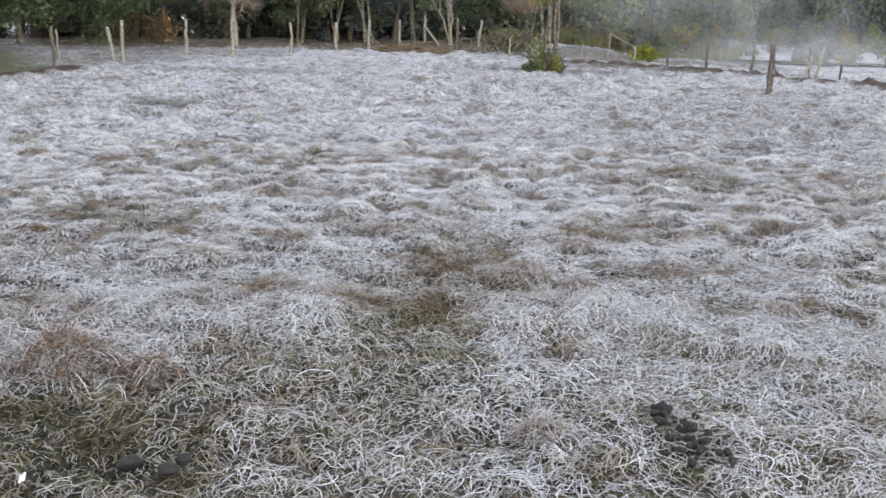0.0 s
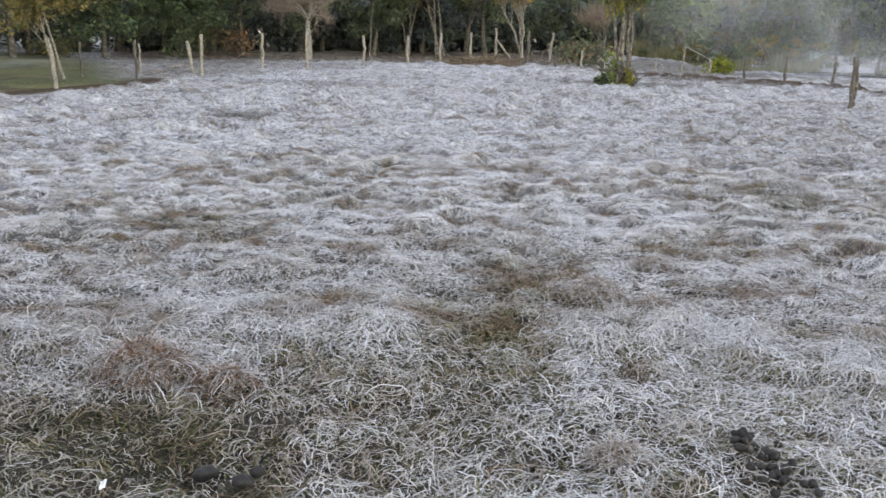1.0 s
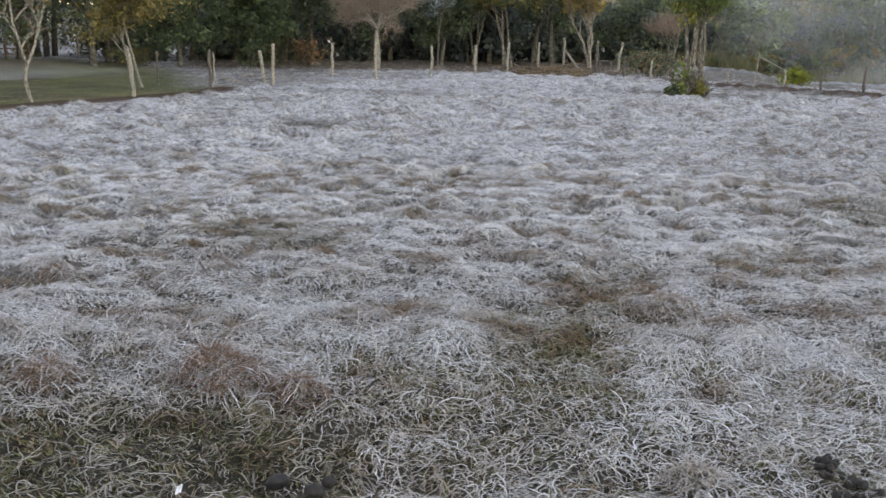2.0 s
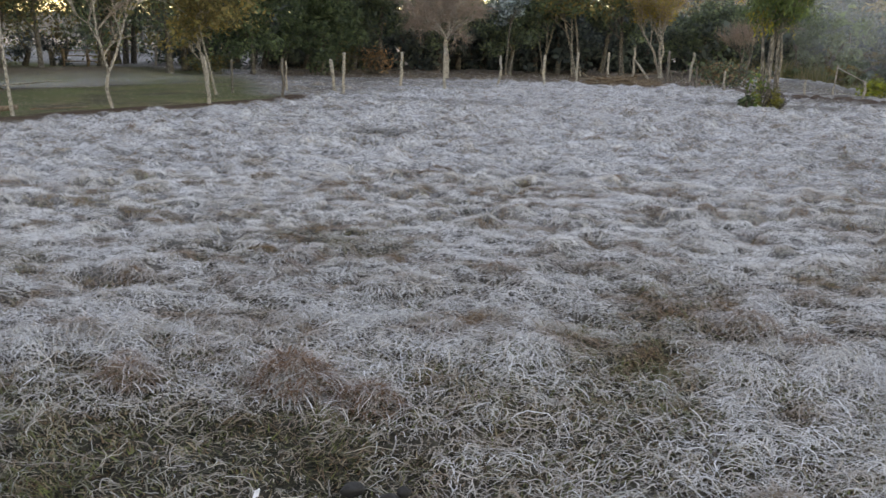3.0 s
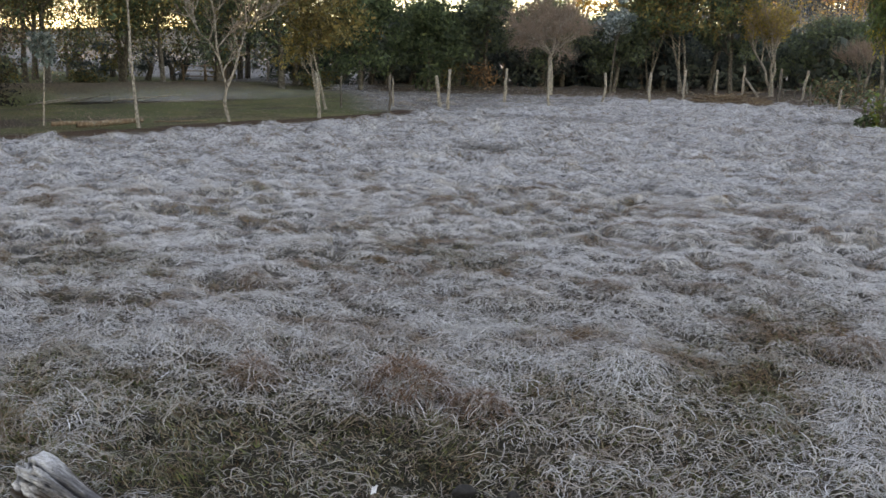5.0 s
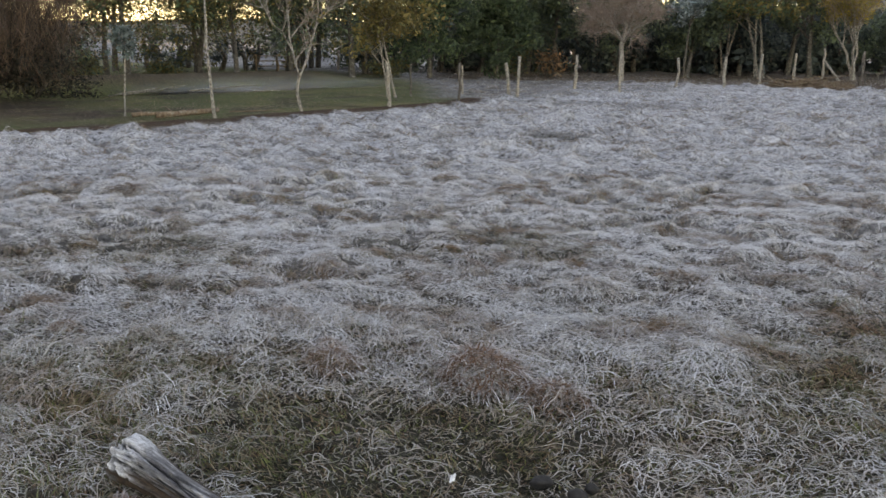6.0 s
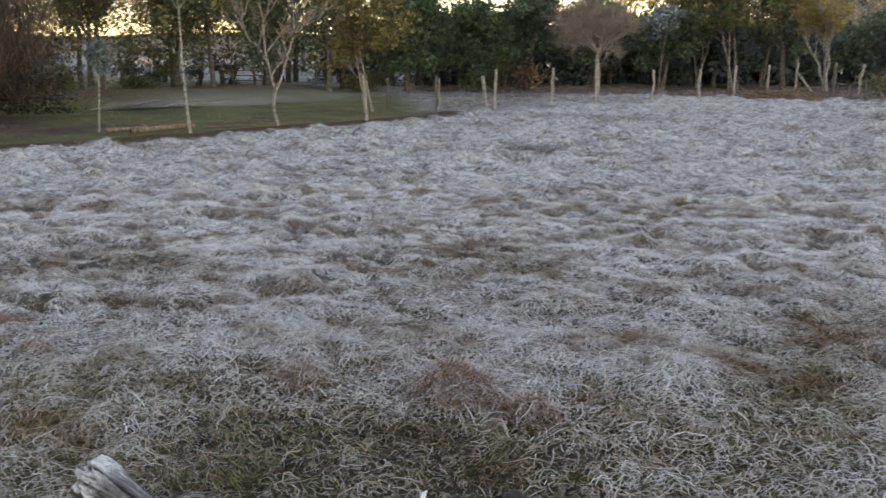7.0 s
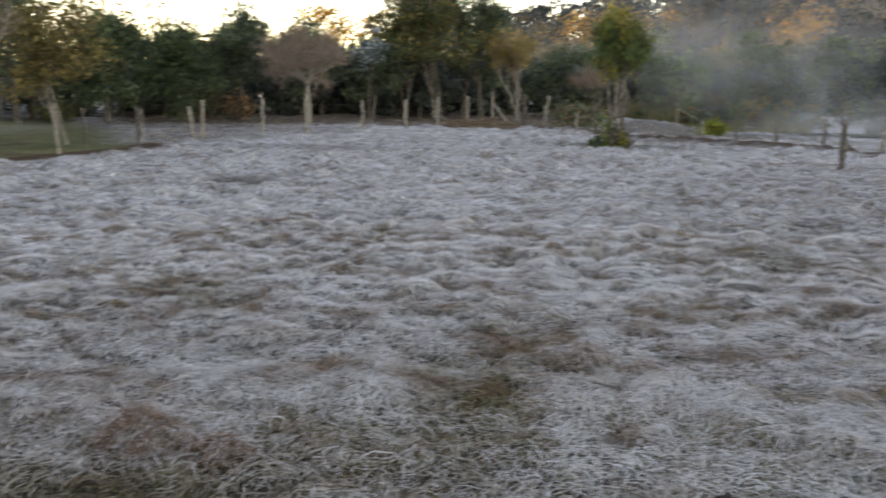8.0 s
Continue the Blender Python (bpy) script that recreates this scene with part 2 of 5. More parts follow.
def hollow(x, y):
    """The ragged, thinly frosted hollow half-way to the fence."""
    rag = 0.9 * (fbm(x * 2.6, y * 4.0, 59, 3) - 0.5)
    return 1 - step(0.45, 1.1, np.hypot((x + 7.2) / 0.85, (y - 13.65) / 0.5) + 1.6 * rag)


def pits(x, y):
    """Small dark gaps between the clumps."""
    gaps = step(0.57, 0.66, fbm(x * 4.6, y * 6.2, 57, 3)) * (1 - lawn(x, y))
    return np.maximum(gaps, 0.75 * hollow(x, y))


def mounds(x, y):
    """Clumps of two sizes, most of them low."""
    d, _, _, ra, _ = tufts(x, y)
    e, _, _, rc, _ = tufts(x + 3.3 + 0.1 * smooth(x * 5, y * 5, 63), y - 7.1, 0.43)
    small = (0.015 + 0.06 * ra**2) * np.clip(1 - (d / 0.14) ** 2, 0, 1)
    large = 0.11 * rc**3 * np.clip(1 - (e / 0.30) ** 2, 0, 1) ** 1.5
    return small + large


def litter(x, y):
    """The brown leaf-strewn floor along the foot of the wood."""
    r = np.hypot(x, y) + 2.0 * (fbm(x * 0.4, y * 0.4, 85, 3) - 0.5)
    return step(34.0, 35.5, r) * (1 - step(0.66, 0.74, -x / np.maximum(y, 1.0))) * (1 - step(-4.5, -2.5, x)) * (1 - step(60, 80, y)) * step(15, 22, y)


def frost_at(x, y):
    f = 0.92 + 0.75 * fbm(x * 0.55, y * 0.55, 51, 4) - 0.3 * step(0.55, 0.75, fbm(x * 1.9, y * 1.9, 55, 3)) - 0.7 * pits(x, y)
    crest = 0.5 + 0.5 * step(0.003, 0.024, mounds(x, y))
    f = np.clip(f, 0, 1) * crest * (1 - worn(x, y)) * (1 - 0.95 * lawn(x, y)) * (1 - 0.95 * soil_edge(x, y)) * (1 - 0.85 * litter(x, y))
    return np.clip(f, 0, 1)


def knolls(x, y):
    """Tussocky swell of the meadow, 0 to 1."""
    a = fbm(x * 1.15 + 0.6 * smooth(x * 2, y * 2, 3), y * 1.15, 61, 3)
    b = fbm(x * 2.6, y * 2.6, 67, 2)
    return np.clip(0.6 * a + 0.4 * b, 0, 1)


def height_at(x, y):
    x, y = np.asarray(x, float), np.asarray(y, float)
    r = np.hypot(x, y)
    soft = 1 - 0.8 * lawn(x, y) * step(0, 1, r)
    near = 1 - step(60, 90, r)
    z = 0.09 * (knolls(x, y) - 0.52) * soft * near - 0.07
    z = z - (0.022 + 0.045 * step(4, 10, r)) * pits(x, y) * (1 - step(40, 60, r))
    z = z + mounds(x, y) * (1 - 0.9 * lawn(x, y)) * (1 - 0.8 * worn(x, y)) * (1 - step(40, 60, r)) * (0.25 + 0.55 * step(2.4, 9.0, r) + 0.55 * step(9.0, 15.0, r))
    z = z - 0.1 * hollow(x, y)
    z = z + soil_edge(x, y) * (0.05 + 0.07 * step(-4, 1, x)) * (0.6 + 0.8 * fbm(x * 1.6, y * 1.6, 37, 3))
    # hollow of the warm stream on the right, pond hollow on the left
    z = z - 0.5 * step(1.5, 6.0, y - np.interp(x, [-2, 2, 6, 12], [33.5, 30.5, 26.5, 21.0])) * step(-1, 3, x) * (1 - step(18, 26, y - 30.0))
    z = z - 0.25 * np.exp(-(((x + 22.3 - 0.25 * (y - 19.5)) / 1.7) ** 2)) * step(12, 15, y) * (1 - step(23.5, 25.5, y))
    z = z + 0.32 * np.exp(-(((x + 25.4 - 0.25 * (y - 19.5)) / 1.0) ** 2)) * step(13, 16, y) * (1 - step(25, 28, y))
    # far hill right, unseen ridge added left to block the sun, low far land
    hill = step(75, 190, y) * (0.7 + 0.3 * step(-130, -60, x)) * (1 + 36 * step(-45, 75, x) + 8 * fbm(x * 0.02, y * 0.02, 71, 3))
    ridge = 44 * np.exp(-(((x + 92) / 22) ** 2)) * (1 - step(14, 52, y)) * step(-220, -150, y)
    z = z + hill + ridge + 2.5 * step(120, 400, r) * fbm(x * 0.01, y * 0.01, 73, 3)
    return z


def graded(stops):
    """Grid lines with a spacing that changes along the way: rows of (from, to, spacing)."""
    out = []
    for a, b, s in stops:
        out.extend(np.linspace(a, b, max(2, int(round((b - a) / s)) + 1))[:-1])
    out.append(stops[-1][1])
    return np.array(out)


def mesh_object(name, co, tris, mat, tint=None, extra=None, smooth_faces=False):
    me = bpy.data.meshes.new(name)
    co, tris = np.ascontiguousarray(co, np.float32), np.ascontiguousarray(tris, np.int32)
    me.vertices.add(len(co))
    me.vertices.foreach_set("co", co.ravel())
    k = tris.shape[1]
    me.loops.add(tris.size)
    me.loops.foreach_set("vertex_index", tris.ravel())
    me.polygons.add(len(tris))
    me.polygons.foreach_set("loop_start", np.arange(0, tris.size, k, dtype=np.int32))
    if smooth_faces:
        me.polygons.foreach_set("use_smooth", np.ones(len(tris), bool))
    if tint is not None:
        at = me.attributes.new("tint", "FLOAT_COLOR", "POINT")
        at.data.foreach_set("color", np.c_[tint, np.ones(len(tint))].astype(np.float32).ravel())
    for key, val in (extra or {}).items():
        at = me.attributes.new(key, "FLOAT", "POINT")
        at.data.foreach_set("value", np.asarray(val, np.float32))
    me.update(calc_edges=True)
    me.materials.append(mat)
    return new(name, me)


def ground():
    gx = graded([(-900, -300, 60), (-300, -120, 15), (-120, -40, 4), (-40, -20, 0.5), (-20, -13, 0.2), (-13, 4, 0.1), (4, 8, 0.17), (8, 20, 0.6), (20, 80, 4), (80, 300, 15), (300, 900, 60)])
    gy = graded([(-900, -200, 70), (-200, -40, 8), (-40, -8, 2), (-8, 1.2, 0.2), (1.2, 22, 0.095), (22, 36, 0.2), (36, 45, 0.5), (45, 80, 2), (80, 260, 8), (260, 900, 60)])
    X, Y = np.meshgrid(gx, gy)
    x, y = X.ravel(), Y.ravel()
    z = height_at(x, y)
    n, m = len(gx), len(gy)
    i = (np.arange(m - 1)[:, None] * n + np.arange(n - 1)[None]).ravel()
    quads = np.c_[i, i + 1, i + n + 1, i + n]
    lw, ed = lawn(x, y), soil_edge(x, y)
    fr = frost_at(x, y)
    mud = np.array([0.078, 0.043, 0.026])
    turf = np.array([0.062, 0.047, 0.030])
    green = np.array([0.088, 0.105, 0.028])
    wood_floor = np.array([0.13, 0.09, 0.06])
    mixg = fbm(x * 0.6, y * 0.6, 81, 3)[:, None]
    bare = worn(x, y)[:, None] * (1 - step(12, 18, y))[:, None]
    col = (turf * (1 - bare) + np.array([0.034, 0.032, 0.019]) * bare) * (0.75 + 0.5 * mixg)
    lawn_col = green * (0.7 + 0.6 * mixg) + np.array([0.05, 0.03, 0.01]) * step(0.5, 0.75, fbm(x * 0.8, y * 0.5, 83, 3))[:, None]
    # willow's shade painted over its brown soil, plus random brown lawn patches
    shade_and_brown = np.clip(1.25 * np.exp(-(((x + 20.3) / 4.0) ** 2 + ((y - 10.2) / 2.4) ** 2)) + step(0.52, 0.68, fbm(x * 1.3, y * 0.9, 89, 4)) * 0.6, 0, 1)[:, None]
    lawn_col = lawn_col * (1 - shade_and_brown) + np.array([0.044, 0.028, 0.017]) * (0.6 + 0.8 * mixg) * shade_and_brown
    col = col * (1 - lw[:, None]) + lawn_col * lw[:, None]
    wood = litter(x, y)
    col = col * (1 - wood[:, None]) + wood_floor * wood[:, None]
    col = col * (1 - ed[:, None]) + mud * ed[:, None]
    bank = np.exp(-(((x + 25.2 - 0.25 * (y - 19.5)) / 0.9) ** 2)) * step(13, 16, y) * (1 - step(25, 28, y))
    col = col * (1 - bank[:, None]) + np.array([0.15, 0.115, 0.085]) * bank[:, None]
    fr = fr * (1 - bank)
    # far hill ground darkened in colour, standing in for its haze and shade
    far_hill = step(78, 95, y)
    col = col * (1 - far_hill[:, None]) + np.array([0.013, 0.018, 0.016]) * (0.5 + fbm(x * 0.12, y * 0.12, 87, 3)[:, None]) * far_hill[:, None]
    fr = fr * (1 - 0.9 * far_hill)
    ob = mesh_object("ground", np.c_[x, y, z], quads, GROUND, col, {"frost": fr * (0.10 + 0.75 * step(5, 13, np.hypot(x, y))) * (1 - 0.5 * step(0.66, 0.8, -x / np.maximum(y, 1.0)) * step(28, 34, np.hypot(x, y)))}, True)
    return tagged(ob, "frosted tussocky meadow turf with green lawn and dark soil edges", "ground", kind="structure")


ground()


# ---- grass ----
class Chart:
    """The land sampled once on a fine grid, for the many blades that lie on it."""

    def __init__(self, x0, x1, y0, y1, cell):
        self.x0, self.y0, self.cell = x0, y0, cell
        gx, gy = np.arange(x0, x1, cell), np.arange(y0, y1, cell)
        X, Y = np.meshgrid(gx, gy)
        self.shape = X.shape
        x, y = X.ravel(), Y.ravel()
        self.layers = {"z": height_at(x, y), "frost": frost_at(x, y), "worn": worn(x, y), "lawn": lawn(x, y), "soil": soil_edge(x, y), "pits": pits(x, y)}

    def at(self, key, x, y):
        v = self.layers[key].reshape(self.shape)
        fx = np.clip((x - self.x0) / self.cell, 0, self.shape[1] - 1.01)
        fy = np.clip((y - self.y0) / self.cell, 0, self.shape[0] - 1.01)
        i, j = fx.astype(int), fy.astype(int)
        u, w = fx - i, fy - j
        return (v[j, i] * (1 - u) + v[j, i + 1] * u) * (1 - w) + (v[j + 1, i] * (1 - u) + v[j + 1, i + 1] * u) * w


NEAR_CHART = Chart(-13, 6, 0.5, 12.5, 0.035)
BACK_CHART = Chart(-7, 7, -7, 7, 0.06)
FAR_CHART = Chart(-40, 19, 3, 44, 0.09)


def blades(seed, count, near, far, length, width, segments, thatch=False, first=-24, last=68):
    """Long limp blades combed over the clumps, each lying on those below it. Returns arrays."""
    rng = np.random.default_rng(seed)
    chart = BACK_CHART if first > 0 else NEAR_CHART if far < 11.5 else FAR_CHART
    a = np.radians(rng.uniform(first, last, count))
    r = np.sqrt(rng.uniform(near**2, far**2, count))
    x, y = -np.sin(a) * r, np.cos(a) * r
    lw, bare, wo = chart.at("lawn", x, y), chart.at("soil", x, y), chart.at("worn", x, y)
    if thatch:
        stand = 0.8 if near < 4 else step(0.06, 0.4, wo) + 0.5 * chart.at("pits", x, y)
    else:
        stand = (1 - (0.72 - 0.2 * step(3.2, 5.0, r)) * wo) * np.clip(1 - (0.25 + 0.5 * step(4, 7, r)) * chart.at("pits", x, y), 0, 1)
    keep = rng.uniform(0, 1, count) < (1 - 0.97 * bare) * (1 - 0.3 * lw) * (0.58 + 0.42 * step(3.0, 5.5, r)) * stand
    x, y, lw, wo = (v[keep] for v in (x, y, lw, wo))
    n = len(x)
    td, tx, ty, ta, tb = tufts(x, y)
    fr = chart.at("frost", x, y)
    # each clump is combed its own way, fanning out a little from its heart
    swirl = 2 * math.pi * 1.6 * fbm(x * 0.8, y * 0.8, 91, 2)
    own = 2 * math.pi * (3.7 * ta + 5.3 * tb)
    away = r[keep]
    lay = 0.55 + 1.25 * step(3.5, 8, away)
    side = np.where(lattice(np.floor(x / 0.9), np.floor(y / 0.7), 107) > 0.5, 1.0, -1.0)
    hx0 = tx / 0.35 + 0.65 * np.cos(own) + 0.5 * np.cos(swirl) + lay * side
    hy0 = ty / 0.35 + 0.65 * np.sin(own) + 0.5 * np.sin(swirl) + 0.25 * lay * side
    phi = np.arctan2(hy0, hx0) + rng.normal(0, 0.55 + 0.3 * step(6, 9, away), n)
    stray = rng.uniform(0, 1, n) < 0.3 - 0.18 * step(4, 8, away)
    phi = np.where(stray, rng.uniform(0, 2 * math.pi, n), phi)
    # the near strands are curled and tangled, the far ones lie in streaks
    loose = 1 - step(4.5, 8, away)
    curl = rng.normal(0, 1.0 + 0.9 * loose, n)
    wave, beat = rng.uniform(0.15, 0.6 + 0.4 * loose, n), rng.uniform(0, 2 * math.pi, n)
    L = length * rng.lognormal(0, 0.38, n) * (0.75 + 0.5 * ta) * (1 - 0.3 * wo) * (1 - 0.6 * lw)
    W = width * rng.uniform(0.6, 1.3, n)
    lift = L * np.where(stray, rng.uniform(0.08, 0.36, n), rng.uniform(0.02, 0.2, n))
    base = rng.uniform(-0.004, 0.026, n) * (1 - 0.4 * wo)
    if segments == 1:
        lift = L * rng.uniform(0.0, 0.3, n)
    if thatch:
        lift, base = L * rng.uniform(0.3, 0.9, n), rng.uniform(-0.012, 0.0, n)
    px, py = x.copy(), y.copy()
    rows, sides = [np.stack([px, py, chart.at("z", px, py) + base], -1)], []
    for k in range(segments):
        ph = phi + curl * k / segments + wave * np.sin(beat + 6.5 * k / segments)
        sides.append(np.stack([-np.sin(ph), np.cos(ph), (0.35 - 0.22 * step(6, 10, away)) * np.sin(7 * phi)], -1))
        px, py = px + np.cos(ph) * L / segments, py + np.sin(ph) * L / segments
        s = (k + 1) / segments
        arch = s if thatch else (0.8 if segments == 1 else math.sin(math.pi * min(1.0, 0.12 + 0.8 * s)))
        rows.append(np.stack([px, py, chart.at("z", px, py) + base + lift * arch], -1))
    per = 2 * segments + 1
    co = np.zeros((n, per, 3))
    for k in range(segments):
        w = (W * (1 - 0.22 * k / segments))[:, None] * 0.5
        co[:, 2 * k], co[:, 2 * k + 1] = rows[k] - sides[k] * w, rows[k] + sides[k] * w
    co[:, per - 1] = rows[segments]
    tri = []
    for k in range(segments - 1):
        tri += [(2 * k, 2 * k + 1, 2 * k + 3), (2 * k, 2 * k + 3, 2 * k + 2)]
    tri.append((per - 3, per - 2, per - 1))
    tris = (np.arange(n)[:, None, None] * per + np.array(tri)[None]).reshape(-1, 3)
    # tint: straw, brown and green stems under a coat of rime
    u = rng.uniform(0, 1, n)
    straw, brown, green = np.array([0.34, 0.265, 0.185]), np.array([0.19, 0.115, 0.07]), np.array([0.115, 0.12, 0.052])
    kind = fbm(x * 0.9, y * 0.9, 97, 3)
    pg = np.clip(0.2 + 0.6 * wo + 0.6 * lw - 0.35 * (kind > 0.5) - 0.3 * (tb < 0.3), 0.03, 0.95)
    stem = np.where((u < pg)[:, None], green, np.where((u < pg + 0.5 * (1 - pg))[:, None], straw, brown)) * rng.uniform(0.6, 1.3, n)[:, None]
    stem = stem * (1 + 0.15 * lw)[:, None] * (1 - (0.25 + 0.25 * (1 - step(2.8, 4.5, away))) * wo * step(14, 8, y))[:, None]
    calm = step(6, 10, away)
    clot = fbm(x * 4.5, y * 8.0, 117, 3)
    dull = 0.5 * step(0.6, 0.8, tb) * step(0.25, 0.55, ta)
    skirt = (0.25 * ta + 0.1 * step(6, 10, away)) * step(0.06, 0.11, td)
    # streaks of dead grass that the frost has hardly touched
    dead = step(0.59, 0.70, fbm(x * 2.3, y * 4.2, 111, 3)) * step(3.0, 6.0, np.hypot(x, y)) * (1 - step(24, 30, y))
    fleck = step(0.70, 0.86, smooth(x * 9, y * 15, 113)) * step(3.5, 6.5, away)
    broad = step(0.48, 0.70, fbm(x * 0.45, y * 0.8, 115, 3)) * step(4, 9, away)
    dead = np.clip(dead + 0.8 * fleck, 0, 1)
    stem = stem * (1 - dead)[:, None] + dead[:, None] * np.array([0.225, 0.135, 0.08]) * rng.uniform(0.5, 1.3, n)[:, None]
    amount = np.clip((0.2 + 0.14 * step(5, 9, away) + (0.38 - 0.14 * loose) * wo * (rng.uniform(0, 1, n) < 0.55 - 0.15 * loose) + 1.0 * fr - dull - skirt - 0.52 * dead - 0.2 * broad - 0.3 * calm * step(0.5, 0.68, clot) - 0.38 * step(9, 14, away) * step(0.52, 0.66, fbm(x * 2.0, y * 4.6, 119, 3)) + 0.08 * loose) * rng.uniform(0.55 + 0.3 * calm, 1.2 - 0.08 * calm, n) * (1.0 - 0.9 * lw), 0, 0.97)
    if thatch:
        amount = amount * (0.10 + 0.28 * step(5, 8.5, away))
        moss = np.where((u < 0.45)[:, None], np.array([0.095, 0.105, 0.032]), np.where((u < 0.8)[:, None], np.array([0.135, 0.082, 0.045]), np.array([0.24, 0.19, 0.12])))
        dry = np.where((u < 0.2)[:, None], np.array([0.12, 0.115, 0.045]), np.where((u < 0.7)[:, None], np.array([0.185, 0.12, 0.075]), np.array([0.29, 0.235, 0.165])))
        moss = moss + (dry - moss) * (step(5, 8, away) * (1 - 0.6 * wo))[:, None]
        stem = moss * rng.uniform(0.35, 1.55, n)[:, None]
    warm = np.clip(rng.uniform(0.0, 0.9, n) * (1 - 0.6 * calm) + 0.8 * calm * step(0.4, 0.7, clot) + 0.35 * wo - 0.35 * fr * (1 - 0.6 * calm), 0, 1)[:, None] * (0.6 + 0.4 * loose[:, None])
    rime = (np.array([0.86, 0.885, 0.925]) * (1 - warm) + np.array([0.70, 0.645, 0.565]) * warm) * rng.uniform(0.74 - 0.28 * loose + 0.12 * calm, 1.05 - 0.08 * loose, n)[:, None]
    tint = np.zeros((n, per, 3))
    for j in range(per):
        s = min(1.0, (j // 2) / segments)
        f = np.clip(amount * (0.72 + 0.4 * s), 0, 1)[:, None]
        tint[:, j] = stem * (1 - f) + rime * f
    return co.reshape(-1, 3), tris, tint.reshape(-1, 3)


def grass(name, label, *args):
    co, tris, tint = blades(*args)
    return tagged(mesh_object(name, co, tris, BLADE, tint), label, "grass", kind="stuff")


grass("meadow_grass", "long curled meadow grass thickly coated with hoarfrost", 11, 90000, 1.3, 5.2, 0.108, 0.0040, 5)
grass("meadow_grass", "matted meadow grass thickly coated with hoarfrost", 12, 150000, 5.0, 7.8, 0.075, 0.0046, 2)
grass("meadow_grass", "combed meadow grass thickly coated with hoarfrost", 19, 330000, 7.6, 11.0, 0.046, 0.0064, 1)
grass("meadow_grass", "frosted tussocky meadow grass", 13, 600000, 10.4, 22.0, 0.044, 0.0105, 1)
grass("meadow_grass", "frosted meadow grass running to the fence", 14, 290000, 21.0, 42.0, 0.11, 0.02, 1)
grass("meadow_grass", "flattened frosted grass of the near meadow", 16, 52000, 0.3, 6.5, 0.12, 0.0085, 2, False, 66, 338)
grass("meadow_grass", "short frosted grass underfoot", 17, 5000, 0.2, 1.4, 0.10, 0.0055, 2, False, 24, 428)
grass("meadow_thatch", "short dark green and brown undergrowth below the frosted grass", 15, 260000, 1.3, 4.7, 0.034, 0.0085, 1, True)
grass("meadow_thatch", "low green and brown growth in the thinly frosted patches", 18, 320000, 4.5, 10.6, 0.032, 0.011, 1, True)


def tussock(x, y, size, brown, seed):
    """One clump of dead brown grass, rime on the upper bends."""
    rng = np.random.default_rng(seed)
    far = float(step(4.0, 6.5, math.hypot(x, y)))
    size, brown = size * (1 - 0.22 * far), brown * (1 - 0.25 * far)
    n, seg = int((480 + 200 * far) * (0.5 if math.hypot(x, y) > 11 else 1) * size / 0.3), 3
    a, r = rng.uniform(0, 2 * math.pi, n), size * 0.5 * np.sqrt(rng.uniform(0, 1, n))
    ox, oy = r * np.cos(a) * (1.1 + 0.4 * far), r * np.sin(a) * 0.75
    z0 = float(height_at(np.array([x]), np.array([y]))[0])
    crown = np.clip(1 - (r / (0.55 * size)) ** 2, 0, 1)
    gz = height_at(x + ox, y + oy) - z0 + (0.14 - 0.06 * far) * crown * size / 0.3
    phi = a + rng.normal(0, 0.7 + 0.4 * far, n)
    outer = rng.uniform(0, 1, n) < np.where((crown > 0.6) & (oy > -0.05 * size), 0.66, 0.26) - 0.16 * brown
    L = size * rng.uniform(0.14, 0.36, n) * np.where(outer, 1.7 - 0.6 * far, 1.0)
    e0, drop = np.radians(rng.uniform(5, 48, n)), np.radians(rng.uniform(70, 125, n))
    curl = rng.normal(0, 1.5 + 1.1 * far, n)
    per = 2 * seg + 1
    co, tint = np.zeros((n, per, 3)), np.zeros((n, per, 3))
    p = np.stack([ox, oy, gz - 0.02], -1)
    side = np.stack([-np.sin(phi), np.cos(phi), np.zeros(n)], -1)
    width = 0.0050 * (1 + 0.055 * math.hypot(x, y))
    base = np.array([0.155, 0.074, 0.038]) * brown + np.array([0.29, 0.24, 0.175]) * (1 - brown)
    stem = base * rng.uniform(0.45, 1.35, n)[:, None]
    amount = np.where(outer, rng.uniform(0.45, 0.95, n), np.clip(rng.normal(0.34 - 0.27 * brown, 0.13, n), 0, 1))
    for k in range(seg + 1):
        f = np.clip(amount * (0.25 + 0.9 * k / seg), 0, 1)[:, None]
        c = stem * (1 - f) + np.array([0.78, 0.79, 0.82]) * f
        if k == seg:
            co[:, 2 * k], tint[:, 2 * k] = p, c
            break
        w = width * rng.uniform(0.38, 0.68, n)[:, None] * (1 - 0.7 * k / seg)
        co[:, 2 * k], co[:, 2 * k + 1] = p - side * w, p + side * w
        tint[:, 2 * k] = tint[:, 2 * k + 1] = c
        e = e0 - drop * (k + 0.3) / seg
        phi = phi + curl / seg
        p = p + np.stack([np.cos(phi) * np.cos(e), np.sin(phi) * np.cos(e), np.sin(e)], -1) * (L / seg)[:, None]
    tri = [(0, 1, 3), (0, 3, 2), (2, 3, 5), (2, 5, 4), (4, 5, 6)]
    thing = new("grass_tussock")
    thing.location = (x, y, z0)
    order = np.argsort(amount)
    for part_name, some in (("dead_tuft", order[: n // 2]), ("frosted_tuft", order[n // 2:])):
        m = len(some)
        tris = (np.arange(m)[:, None, None] * per + np.array(tri)[None]).reshape(-1, 3)
        ob = mesh_object(part_name, co[some].reshape(-1, 3), tris, BLADE, tint[some].reshape(-1, 3))
        ob.parent = thing
        tagged(ob, kind="stuff")
    ob = thing
    tone = "dead brown" if brown > 0.6 else "straw-coloured"
